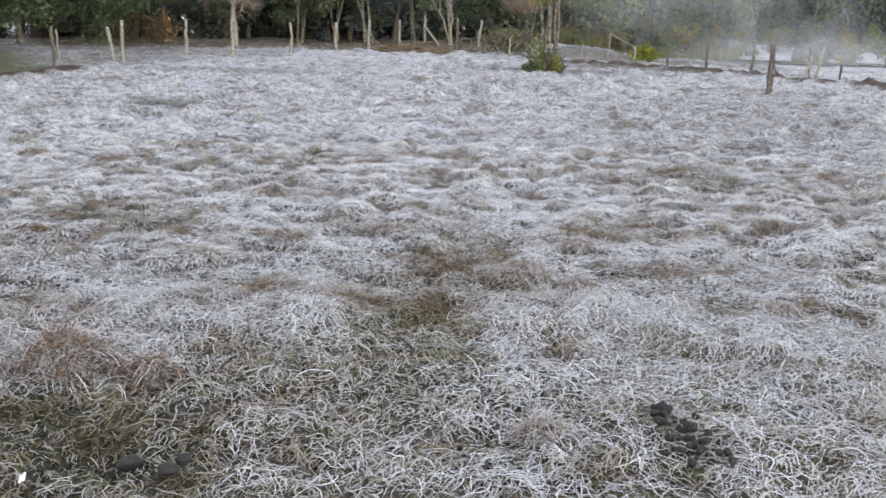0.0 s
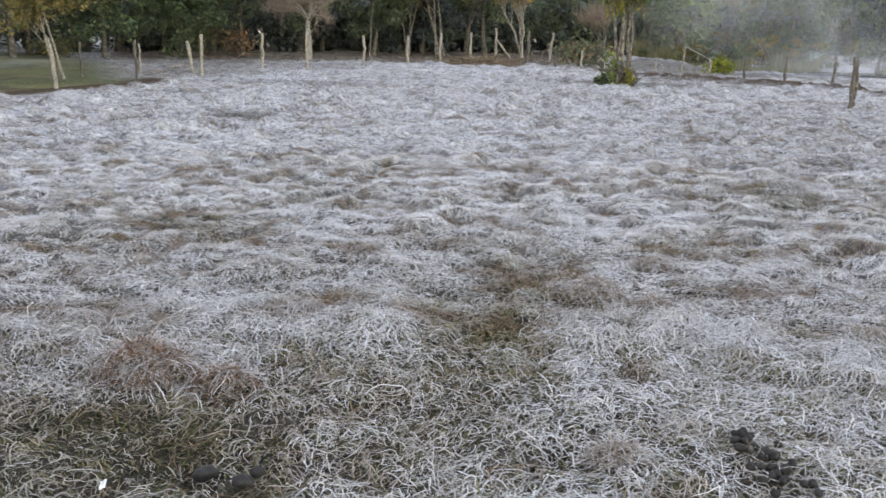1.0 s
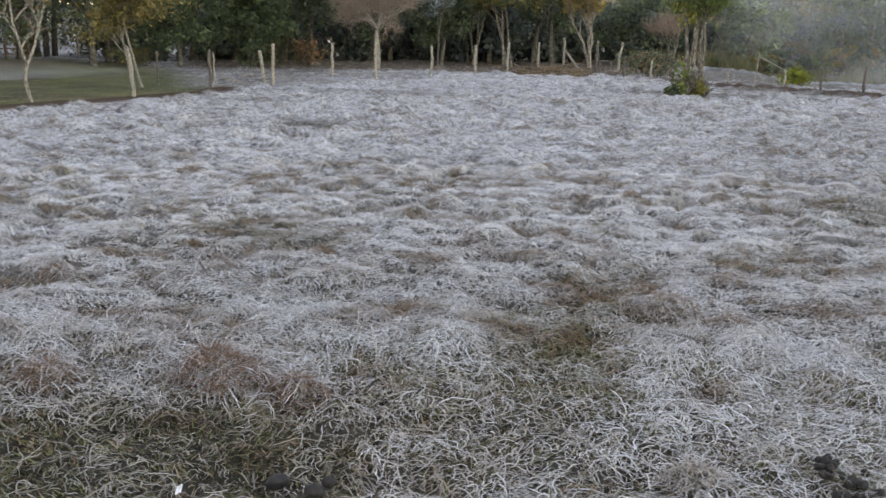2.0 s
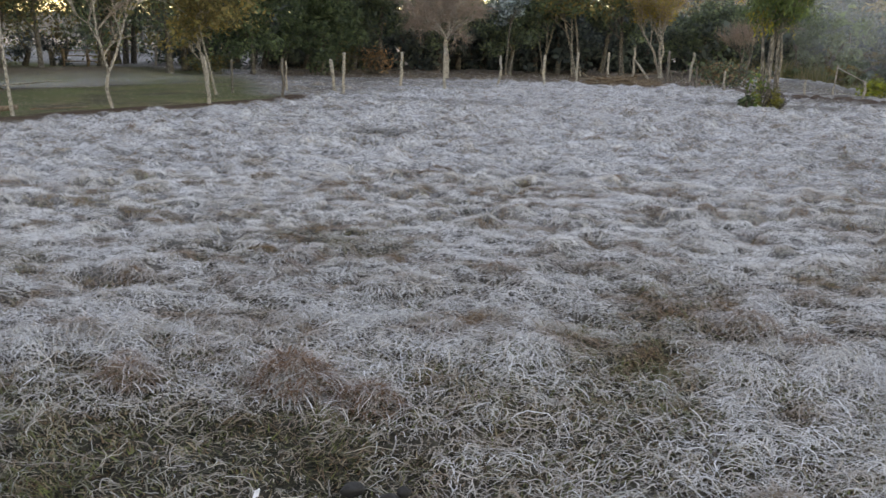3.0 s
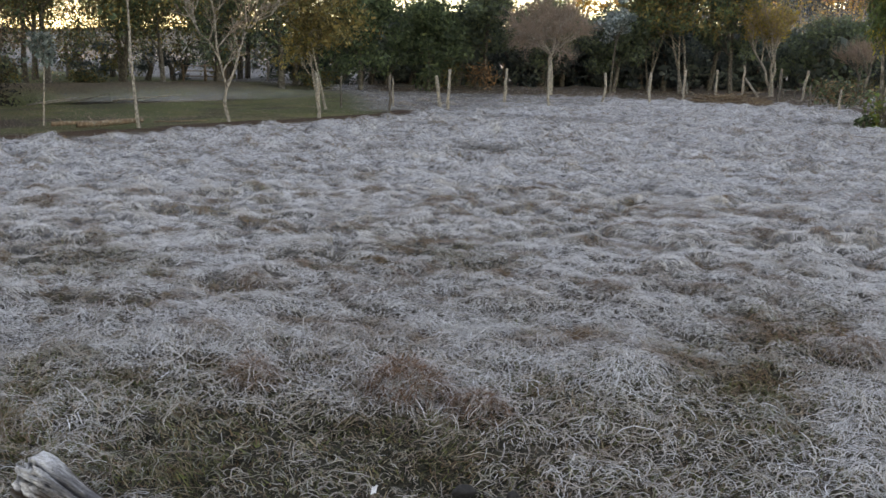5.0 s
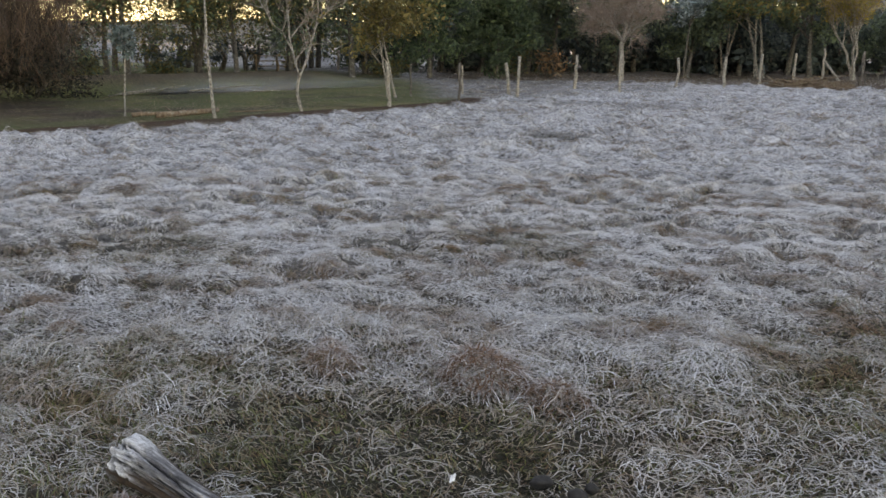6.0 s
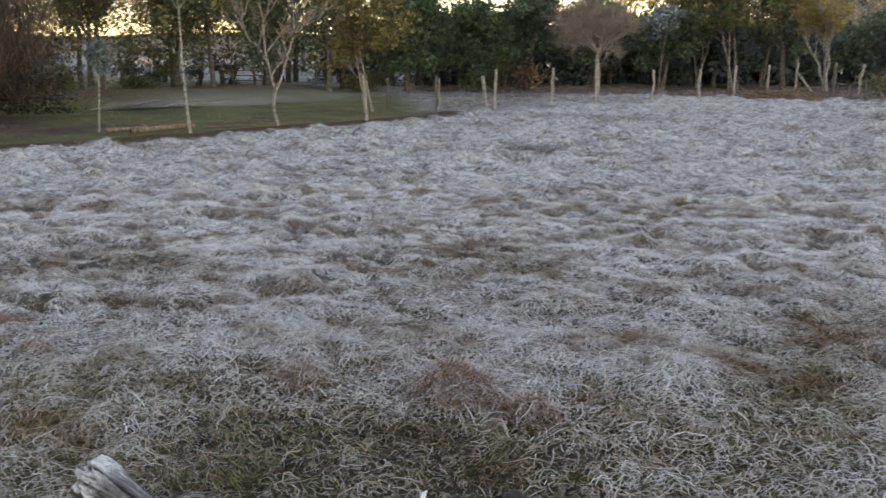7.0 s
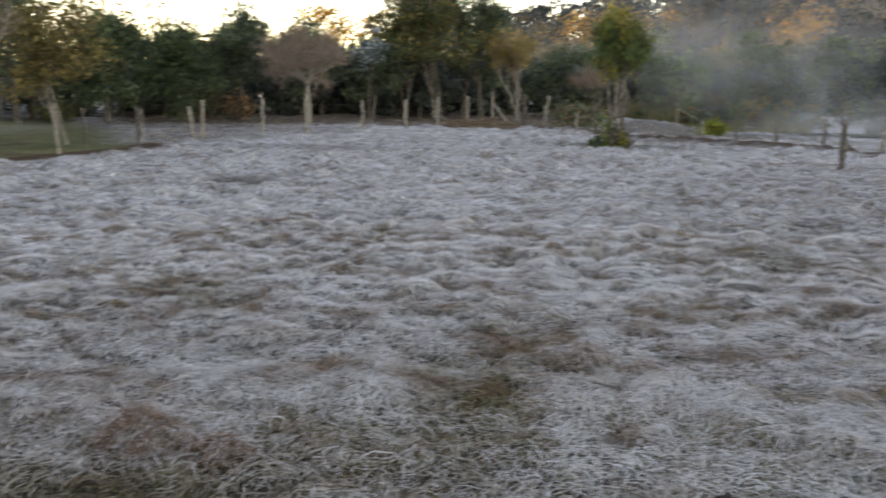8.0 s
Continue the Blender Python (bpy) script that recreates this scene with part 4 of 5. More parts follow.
LEFT_WOOD = [
    ("lawn_tree", -27.4, 20.1, 6.0, 4.4, 0.13, MID_GREEN + OLIVE, 5200, 24, 0.12, 34),
    ("lawn_tree", -25.0, 23.1, 5.2, 3.6, 0.10, MID_GREEN + OLIVE, 5200, 25, 0.24, 30),
    ("lawn_tree", -28.6, 24.4, 5.6, 4.2, 0.12, MID_GREEN + OLIVE, 5000, 26, 0.16, 32),
    ("lawn_tree", -26.5, 16.4, 6.0, 4.2, 0.12, MID_GREEN + BRONZE, 6000, 27, 0.06, 36),
    ("lawn_tree", -30.5, 21.4, 6.0, 4.4, 0.12, OLIVE + BRONZE, 4200, 20, 0.08, 30),
    ("lawn_tree", -27.6, 14.4, 6.4, 4.0, 0.12, OLIVE + BRONZE, 5600, 19, 0.08, 34),
    ("lawn_tree", -30.8, 26.2, 6.8, 4.8, 0.13, MID_GREEN + OLIVE, 5200, 50, 0.3, 34),
    ("lawn_tree", -33.5, 24.0, 7.0, 5.0, 0.13, OLIVE + BRONZE, 5200, 51, 0.3, 34),
    ("dark_tree", -28.4, 29.4, 6.6, 4.2, 0.13, BRONZE + DARK_GREEN, 5200, 57, 0.22, 28),
    ("dark_tree", -30.6, 32.8, 7.2, 4.6, 0.13, BRONZE + DARK_GREEN, 5200, 58, 0.25, 28),
    ("dark_tree", -25.6, 26.6, 6.4, 3.7, 0.13, DARK_GREEN, 5200, 28, 0.12, 26),
    ("dark_tree", -23.0, 27.4, 6.2, 3.2, 0.13, DARK_GREEN, 4200, 29, 0.2, 22),
    ("green_tree", -20.6, 29.4, 4.0, 2.7, 0.10, MID_GREEN, 6000, 30, 0.16, 30),
    ("green_tree", -18.6, 31.4, 3.6, 2.7, 0.10, MID_GREEN, 6000, 31, 0.08, 30),
    ("dark_tree", -17.3, 34.0, 4.5, 2.6, 0.12, DARK_GREEN, 5600, 32, 0.26, 28),
    ("dark_tree", -15.6, 36.8, 4.0, 2.8, 0.12, DARK_GREEN, 5600, 33, 0.26, 28),
    ("dark_tree", -13.2, 38.9, 3.8, 2.4, 0.12, DARK_GREEN, 5600, 34, 0.26, 28),
    ("pale_trunked_tree", -11.9, 40.0, 6.7, 2.7, 0.075, MID_GREEN + OLIVE, 6400, 35, 0.34, 30),
    ("pale_trunked_tree", -10.3, 39.7, 6.9, 2.7, 0.075, MID_GREEN + OLIVE, 6400, 36, 0.34, 30),
    ("dark_tree", -8.7, 42.2, 6.2, 2.3, 0.12, DARK_GREEN, 5600, 37, 0.26, 28),
    ("dark_tree", -5.0, 47.0, 3.7, 3.4, 0.12, DARK_GREEN, 4200, 38, 0.26, 22),
    ("dark_tree", -1.4, 50.0, 3.2, 3.6, 0.12, DARK_GREEN + MID_GREEN, 4200, 39, 0.26, 22),
]
KINDS = {
    "lawn_tree": "tall thin-leaved olive tree with dark forked trunk beyond the lawn",
    "dark_tree": "dense dark evergreen tree in the wood's edge",
    "green_tree": "bushy green-leaved tree in the wood's edge",
    "pale_trunked_tree": "dark-crowned tree with several pale trunks behind the fence",
}
for kind, tx, ty, th, tw, tr, cols, cnt, sd, lo, cl in LEFT_WOOD:
    pale = kind == "pale_trunked_tree"
    tree(kind, tx, ty, th, tw * (1.0 if kind == 'lawn_tree' else 1.25), KINDS[kind], tr, 0.2 if kind == 'lawn_tree' else 0.3, cols, int(cnt * (3.6 if kind == 'lawn_tree' else 1.9)), 0.09 if kind == 'lawn_tree' else 0.15, 3 if pale else 1, MOTTLED_BARK if pale else BARK, sd, int(cl * (1.7 if kind == 'lawn_tree' else 1.0)), low=lo, group="trees at the edge of the wood")
bare_tree("bare_tree", -13.55, 32.3, 4.7, 9.4, "leafless tree with pale trunk and pinkish-brown twigs by the fence", 0.095, 0.37, 41, 1, PALE_BARK, 5, 4, 0.68, 0.16)
tree("frosted_conifer", -12.25, 35.7, 3.9, 1.5, "blue-grey frosted tree in the wood's edge", 0.05, 0.5, RIMED_LEAF, 1700, 0.13, 1, BARK, 42, 10, low=0.52)
bare_tree("yellowing_tree", -6.75, 41.5, 4.9, 4.4, "pale-limbed tree with thin yellowing leaves behind the fence", 0.095, 0.32, 43, 3, PALE_BARK, 4, 4, 0.5, 0.7, 5600, [(0.30, 0.205, 0.04), (0.22, 0.165, 0.04), (0.15, 0.135, 0.04)])
bare_tree("grey_scrub_tree", -3.4, 43.5, 3.4, 3.0, "grey leafless scrub tree beyond the fence", 0.08, 0.3, 44, 2, BARK, 4, 4, 0.55, 0.5)


tree("sapling", -15.9, 11.45, 1.95, 0.62, "thin pale-stemmed sapling with a tuft of blue-grey frosted leaves", 0.022, 0.6, [(0.09, 0.12, 0.115), (0.13, 0.16, 0.155), (0.06, 0.085, 0.075)], 900, 0.08, 1, PALE_BARK, 55, 12, low=0.56, kids=3)


def overgrown_tree(x, y):
    """A bundle of crooked mottled stems under a round drooping crown."""
    rng = np.random.default_rng(45)
    thing = empty_thing("overgrown_tree", x, y, "small many-stemmed tree hung with yellow-green foliage in the meadow", "tree")
    tips = []
    for k, (ox, oy, lean, r, h) in enumerate([(-0.22, 0.0, -0.02, 0.04, 2.7), (-0.06, -0.08, 0.04, 0.05, 2.6), (0.17, 0.05, 0.0, 0.042, 2.8), (0.07, 0.16, -0.03, 0.035, 2.5), (-0.13, 0.1, 0.03, 0.03, 2.6), (0.24, -0.06, -0.04, 0.028, 2.5)]):
        wood = Shape()
        pts = [np.array([ox + lean * h * t + 0.05 * math.sin(5 * t + k), oy + 0.04 * math.cos(4 * t + 2 * k), -0.15 + (h + 0.15) * t]) for t in np.linspace(0, 1, 10)]
        wood.tube(pts, np.linspace(r * 1.25, r * 0.7, 10) * rng.uniform(0.9, 1.12, 10), 9, 0.06, rng, cap=False)
        for m in range(5):
            a = 2 * math.pi * (m + rng.uniform(0, 0.7)) / 5
            d = np.array([math.cos(a) * 0.8, math.sin(a) * 0.8, 0.6])
            grow(rng, wood, pts[7 + m % 3], d / np.linalg.norm(d), 0.55, 0.028, 2, tips, 0.7, 3, 0.3, 5)
        wood.part("trunk", MOTTLED_BARK, thing, smooth_faces=True)
    crown = Shape()
    greens, golds = [(0.055, 0.085, 0.03), (0.08, 0.115, 0.03), (0.04, 0.065, 0.025)], [(0.22, 0.19, 0.03), (0.15, 0.15, 0.03), (0.28, 0.22, 0.04)]
    for k in range(84):
        v = rng.normal(0, 1, 3)
        v /= np.linalg.norm(v)
        c = np.array([0, 0, 2.8]) + v * np.array([0.8, 0.8, 0.85]) * rng.uniform(0.3, 1.0)
        gold = c[2] < 2.25 or c[2] > 3.45 or rng.uniform() < 0.16
        pts = c + rng.normal(0, 1, (110, 3)) * np.array([0.12, 0.12, 0.16])
        crown.leaves(pts, 0.13, rng, leaf_tint(rng, 110, golds if gold else greens) * rng.uniform(0.6, 1.2), 0.7, 0.22)
    for k in range(46):
        p = tips[rng.integers(0, len(tips))][0]
        t = np.linspace(0, 1, 9)
        pts = p + np.stack([0.05 * np.sin(3 * t + k), 0.05 * np.cos(3 * t + k), -t * rng.uniform(0.3, 0.8)], -1)
        crown.leaves(pts, 0.10, rng, leaf_tint(rng, 9, golds + greens), 0.8, 0.3)
    crown.part("crown", LEAF, thing)
    return thing


overgrown_tree(-1.25, 25.3)
shrub("leafy_shrub", -1.45, 24.85, 1.05, 0.42, "broad-leaved green shrub at the foot of the overgrown tree", [(0.06, 0.105, 0.03), (0.10, 0.145, 0.035), (0.17, 0.17, 0.045)], 46, 330, 0.11)
shrub("low_shrub", -1.72, 24.75, 0.3, 0.3, "low dark green shrub beside the overgrown tree", MID_GREEN, 52, 200, 0.11)
shrub("yellow_shrub", -1.0, 24.95, 0.5, 0.4, "thin yellow-green shrub at the foot of the overgrown tree", [(0.2, 0.18, 0.04), (0.13, 0.13, 0.04)], 53, 260, 0.11)
# near-black foliage added as the shadow mass under the willow
shrub("dark_bush", -22.0, 13.1, 2.3, 2.6, "dark leaf mass added for the shadow below the weeping willow", [(0.03, 0.027, 0.02), (0.022, 0.024, 0.018), (0.042, 0.033, 0.022)], 54, 9900, 0.085)
shrub("dark_bush", -26.0, 16.2, 1.9, 1.7, "dark rounded bush below the trees by the lawn", DARK_GREEN, 47, 3200, 0.09)
for k, (bx, by, bh, bw) in enumerate([(-26.9, 21.3, 0.7, 1.2), (-28.0, 18.6, 1.2, 1.5), (-22.2, 28.6, 0.9, 1.5), (-18.7, 33.4, 1.7, 2.0)]):
    shrub("scrub_bush", bx, by, bh, bw, "low dark scrub bush below the trees beyond the pond", DARK_GREEN + OLIVE, 160 + k, 2400, 0.085)
shrub("brown_bush", -17.1, 33.2, 1.3, 1.2, "reddish-brown dry bush before the dark trees", [(0.26, 0.15, 0.085), (0.20, 0.12, 0.07), (0.15, 0.10, 0.06)], 48, 520, 0.13)
shrub("brown_bush", -3.2, 36.5, 1.2, 2.6, "tangled brown-green bush behind the fence", BRONZE + DARK_GREEN, 49, 1800, 0.13)
shrub("yellow_shrub", 1.75, 33.6, 0.75, 1.0, "small bright yellow-green shrub by the rail", [(0.16, 0.17, 0.02), (0.10, 0.13, 0.02)], 50, 700, 0.13, "bush", 0.3)


def woods(seed, spans, label):
    """Far woodland that nobody could count: trunks and leaf clumps massed over a stretch of ground."""
    rng = np.random.default_rng(seed)
    wood, crown = Shape(), Shape()
    for x0, y0, x1, y1, n, lo, hi, cols, leafsize in spans:
        for k in range(n):
            t = rng.uniform(0, 1)
            x, y = x0 + (x1 - x0) * t + rng.normal(0, 1.5), y0 + (y1 - y0) * t + rng.normal(0, 2.5)
            h, w = rng.uniform(lo, hi), rng.uniform(0.35, 0.6) * hi * 0.8
            z = float(height_at(np.array([x]), np.array([y]))[0])
            wood.tube([(x, y, z - 0.2), (x + rng.normal(0, 0.2), y, z + h * 0.4), (x + rng.normal(0, 0.4), y, z + h * 0.8)], [0.16, 0.11, 0.04], 5, cap=False)
            tone = rng.uniform(0.6, 1.4)
            own = [cols[rng.integers(0, len(cols))]]
            for c in range(11):
                u = rng.normal(0, 0.4, 3)
                p = np.array([x + u[0] * w, y + u[1] * w, z + h * rng.uniform(0.04, 0.95)])
                m = 48 if y < 70 else 70 if y < 86 else 34
                pts = p + rng.normal(0, 1, (m, 3)) * w * np.array([0.17, 0.17, 0.12])
                crown.leaves(pts, leafsize * (1.12 if y < 70 else 0.8), rng, leaf_tint(rng, m, own) * tone)
    base = tagged(new("far_woods"), label, "woodland", kind="stuff")
    wood.part("trunks", BARK, base)
    crown.part("crowns", LEAF, base)


WOOD_MIX = DARK_GREEN + MID_GREEN
# leaf colour darkened for the wood's inner shade and blued for haze
SHADED_GREEN = [(0.052, 0.070, 0.062), (0.066, 0.084, 0.068), (0.046, 0.062, 0.062)]
woods(61, [(-26, 34, -11, 47, 64, 2.6, 3.8, SHADED_GREEN, 0.24), (-24, 41, -8, 51, 44, 2.2, 3.4, SHADED_GREEN, 0.26), (-10, 47, 2, 54, 36, 2.2, 3.3, SHADED_GREEN + DARK_GREEN, 0.26)], "dark dense woodland behind the first trees")
woods(62, [(-1, 57, 36, 60, 62, 2.6, 5.0, WOOD_MIX + SHADED_GREEN, 0.24), (-4, 64, 36, 66, 40, 3.5, 5.5, WOOD_MIX + OLIVE, 0.34), (0, 50.5, 24, 51.5, 60, 0.7, 1.7, GREY_LEAF[2:] + OLIVE + MID_GREEN, 0.16)], "grey-green scrub woodland beyond the steaming stream")
woods(64, [(-38, 22, -31, 31, 15, 1.0, 2.1, SHADED_GREEN + OLIVE, 0.11), (-33, 15, -30, 19, 8, 2.0, 3.6, SHADED_GREEN + OLIVE, 0.11), (-31, 33, -25, 38, 9, 4.0, 6.4, OLIVE + DARK_GREEN, 0.18), (-48, 40, -36, 54, 18, 3.0, 5.0, OLIVE + DARK_GREEN, 0.2), (-62, 24, -56, 32, 12, 3.0, 5.0, OLIVE + DARK_GREEN, 0.2)], "thin misty trees and scrub beyond the lawn")
# distance haze and shade put into the hill's leaf colours
HAZED_HILL_MIX = [(0.014, 0.027, 0.030), (0.011, 0.024, 0.033), (0.009, 0.021, 0.034), (0.014, 0.029, 0.038), (0.026, 0.030, 0.024)]
GOLD = [(0.23, 0.135, 0.03), (0.20, 0.145, 0.035), (0.15, 0.125, 0.04)]
woods(63, [(-31, 74, -27, 76, 8, 7.2, 9.0, GOLD, 0.3), (-15.5, 79, -9.5, 81, 9, 5.5, 7.2, GOLD, 0.2), (-8.6, 80, -1.5, 82, 11, 7.0, 9.5, GOLD, 0.2), (7.5, 84, 10.5, 85, 4, 5.0, 7.0, GOLD, 0.2), (-12, 84, 40, 92, 60, 4, 6.5, HAZED_HILL_MIX, 0.36), (-6, 98, 34, 104, 5, 6, 9, [(0.17, 0.11, 0.035), (0.14, 0.115, 0.04)], 0.4), (-30, 104, 70, 118, 110, 6, 9, HAZED_HILL_MIX, 0.6), (-45, 135, 90, 150, 70, 6, 9, HAZED_HILL_MIX, 0.8), (-60, 165, 110, 185, 60, 6, 9, HAZED_HILL_MIX, 1.0)], "golden trees and trees tinted haze-blue on the far hillside in the first sun")


def reeds(x0, y0, x1, y1, deep, count, seed):
    """A band of tall pale-green grass on the far side of the fence."""
    rng = np.random.default_rng(seed)
    t = rng.uniform(0, 1, count)
    x, y = x0 + (x1 - x0) * t, y0 + (y1 - y0) * t + rng.uniform(0, deep, count)
    z = height_at(x, y)
    clump = fbm(x * 0.9, y * 0.9, 141, 3)
    h = (0.2 + 0.9 * step(0.4, 0.75, clump)) * rng.uniform(0.5, 1.1, count)
    a, w = rng.uniform(0, 2 * math.pi, count), 0.018 * rng.uniform(0.6, 1.3, count)
    lean = np.stack([rng.normal(0, 0.22, count) * h, rng.normal(0, 0.22, count) * h, h], -1)
    foot = np.stack([x, y, z - 0.05], -1)
    side = np.stack([np.cos(a) * w, np.sin(a) * w, np.zeros(count)], -1)
    co = np.stack([foot - side, foot + side, foot + lean], 1).reshape(-1, 3)
    colours = np.array([(0.15, 0.155, 0.06), (0.21, 0.185, 0.10), (0.10, 0.12, 0.05), (0.26, 0.23, 0.16)])
    tint = colours[rng.integers(0, 4, count)] * rng.uniform(0.6, 1.2, count)[:, None]
    ob = mesh_object("tall_grass", co, np.arange(3 * count).reshape(-1, 3), BLADE, np.repeat(tint, 3, axis=0))
    return tagged(ob, "tall yellow-green grass beyond the wire fence", "grass", kind="stuff")


reeds(-5.0, 47.5, 7.0, 46.0, 3.0, 11000, 142)


# ---- fence and timber ----
def post(thing, name, x, y, high, radius, lean_x, lean_y, seed, mat=None, label=""):
    rng = np.random.default_rng(seed)
    s = Shape()
    z = float(height_at(np.array([x]), np.array([y]))[0])
    n = 6
    pts = [np.array([x + lean_x * high * k / n, y + lean_y * high * k / n, z - 0.25 + (high + 0.25) * k / n]) + np.append(rng.normal(0, 0.016, 2), 0) for k in range(n + 1)]
    s.tube(pts, radius * rng.uniform(0.78, 1.18, n + 1) * np.linspace(1.08, 0.92, n + 1), 8, 0.05, rng)
    ob = s.part(name, mat or POST_WOOD, thing, label)
    return pts[-1]


def wire(thing, a, b, sag=0.04, r=0.0012):
    s = Shape()
    t = np.linspace(0, 1, 6)
    pts = np.outer(1 - t, a) + np.outer(t, b)
    pts[:, 2] -= sag * 4 * t * (1 - t)
    s.tube(pts, np.full(6, r), 4)
    s.part("wire", WIRE, thing)


fence = tagged(new("fence"), "old wire fence of weathered grey split posts round the meadow", "fence")
# x, y, height, radius, lean
POSTS = [
    (-14.0, 21.6, 0.9, 0.03, 0.0), (-12.9, 16.7, 1.05, 0.055, -0.10), (-12.2, 18.65, 1.0, 0.05, 0.0), (-14.9, 20.3, 0.9, 0.04, -0.02), (-12.8, 22.3, 0.95, 0.06, -0.14),
    (-12.4, 22.0, 1.15, 0.06, 0.05), (-12.15, 25.2, 1.02, 0.055, 0.08), (-10.8, 25.6, 1.25, 0.05, 0.0), (-10.4, 29.6, 1.06, 0.06, 0.03), (-9.3, 31.4, 1.02, 0.055, 0.0),
    (-8.45, 32.8, 1.15, 0.06, 0.03), (-8.07, 36.4, 1.17, 0.06, 0.0), (-7.8, 40.4, 1.3, 0.07, 0.0), (-6.8, 41.3, 1.1, 0.06, 0.0), (-5.4, 34.6, 1.3, 0.06, 0.04),
    (-5.2, 39.5, 1.2, 0.07, 0.10), (-4.1, 33.2, 0.78, 0.04, 0.0), (-3.07, 32.6, 0.68, 0.045, 0.0),
]
tops = []
for i, (px, py, ph, pr, pl) in enumerate(POSTS):
    dark = i in (2, 3, 14, 16)
    tops.append(post(fence, "post", px, py, ph, pr * 0.85, pl, 0.0, 700 + i, DARK_POST if dark else None))
for chain in ((1, 2, 5, 6, 8, 9, 10, 11, 12), (12, 13, 15), (14, 16, 17)):
    for a, b in zip(chain, chain[1:]):
        for f in (0.12, 0.5):
            pa, pb = tops[a].copy(), tops[b].copy()
            pa[2] -= f * POSTS[a][2]
            pb[2] -= f * POSTS[b][2]
            wire(fence, pa, pb)
bs = Shape()
bs.tube([(-7.75, 40.4, 0.75), (-7.05, 40.2, -0.1)], [0.05, 0.06], 7)
bs.part("brace", POST_WOOD, fence)

far_fence = tagged(new("fence"), "far low fence of brown rails and posts in the misty field", "fence")
FAR = [(-28.6, 27.6, 0.8), (-28.3, 28.6, 0.8), (-28.1, 29.6, 0.75), (-28.0, 32.4, 0.9), (-27.8, 34.8, 0.9)]
far_tops = [post(far_fence, "post", px, py, ph, 0.06, 0.0, 0.0, 780 + i, BROWN_WOOD if i < 3 else None) for i, (px, py, ph) in enumerate(FAR)]
for a, b in zip(far_tops[:2], far_tops[1:3]):
    for down in (0.06, 0.28, 0.5):
        gate_rail = Shape()
        gate_rail.tube([a - [0, 0, down], b - [0, 0, down]], [0.026, 0.022], 5)
        gate_rail.part("rail", BROWN_WOOD, far_fence)

side_fence = tagged(new("fence"), "low wire fence of dark posts along the steaming stream", "fence")
SIDE = [(-0.41, 30.2, 0.6, 0.04, 0.0), (0.46, 33.0, 0.98, 0.035, 0.05), (1.36, 31.7, 0.56, 0.06, 0.0), (2.32, 29.4, 0.74, 0.05, 0.0), (3.38, 28.3, 0.74, 0.06, 0.03), (4.6, 27.2, 0.92, 0.065, -0.03), (5.55, 25.1, 0.6, 0.04, 0.3), (5.87, 25.8, 0.8, 0.045, 0.0), (5.95, 25.5, 0.95, 0.04, 0.15), (6.5, 25.1, 0.45, 0.05, 0.0)]
stops = []
for i, (px, py, ph, pr, pl) in enumerate(SIDE):
    stops.append(post(side_fence, "post", px, py, ph, 0.72 * pr, pl, 0.0, 740 + i, DARK_POST if i in (3, 4, 5, 7, 9) else None))
for a, b in zip((2, 3, 4, 5), (3, 4, 5, 7)):
    for f in (0.1, 0.45):
        pa, pb = stops[a].copy(), stops[b].copy()
        pa[2] -= f * SIDE[a][2]
        pb[2] -= f * SIDE[b][2]
        wire(side_fence, pa, pb)
rs = Shape()
rs.tube([stops[1] - [0, 0, 0.1], stops[2] - [0, 0, 0.03]], [0.02, 0.016], 6)
rs.part("rail", POST_WOOD, side_fence, "pale slanting rail")

gate_post = tagged(new("gate_post"), "thick dark twin gate post standing in the frosted meadow", "fence post")
post(gate_post, "post", 3.82, 20.25, 1.12, 0.045, 0.0, 0.0, 760, DARK_POST)
post(gate_post, "post", 3.89, 20.3, 1.0, 0.034, 0.0, 0.0, 761, DARK_POST)


def timber(name, label, a, b, r0, r1, seed, mat=BROWN_WOOD, category="log", knots=3):
    """A fallen piece of timber: bent, tapered, with broken stubs."""
    rng = np.random.default_rng(seed)
    a, b = np.array(a, float), np.array(b, float)
    for p in (a, b):
        p[2] += float(height_at(np.array([p[0]]), np.array([p[1]]))[0])
    n = 9
    t = np.linspace(0, 1, n)
    L = np.linalg.norm(b - a)
    pts = np.outer(1 - t, a) + np.outer(t, b) + np.cumsum(rng.normal(0, 0.018 * L, (n, 3)) * np.array([1, 1, 0.3]), 0)
    s = Shape()
    s.tube(pts - a, np.linspace(r0, r1, n) * rng.uniform(0.92, 1.08, n), 10, 0.05, rng)
    for k in range(knots):
        i = rng.integers(1, n - 1)
        d = rng.normal(0, 1, 3)
        d[2] = abs(d[2])
        d /= np.linalg.norm(d)
        s.tube([pts[i] - a, pts[i] - a + d * r0 * rng.uniform(1.5, 4)], [r1 * 0.4, r1 * 0.2], 5)
    ob = s.part(name, mat, None, smooth_faces=True)
    ob.location = a
    return tagged(ob, label, category)


timber("fallen_log", "pale fallen log lying on the lawn's dark edge", (-14.72, 11.3, 0.11), (-14.42, 12.6, 0.12), 0.065, 0.05, 81, BROWN_WOOD)
timber("fallen_branch", "short broken branch on the dark soil edge", (-14.95, 10.9, 0.12), (-14.6, 11.6, 0.14), 0.05, 0.03, 82, BROWN_WOOD, "branch")
timber("fallen_log", "pale lying log beyond the wire fence", (6.7, 34.3, 0.1), (7.4, 33.2, 0.1), 0.06, 0.05, 85, POST_WOOD)
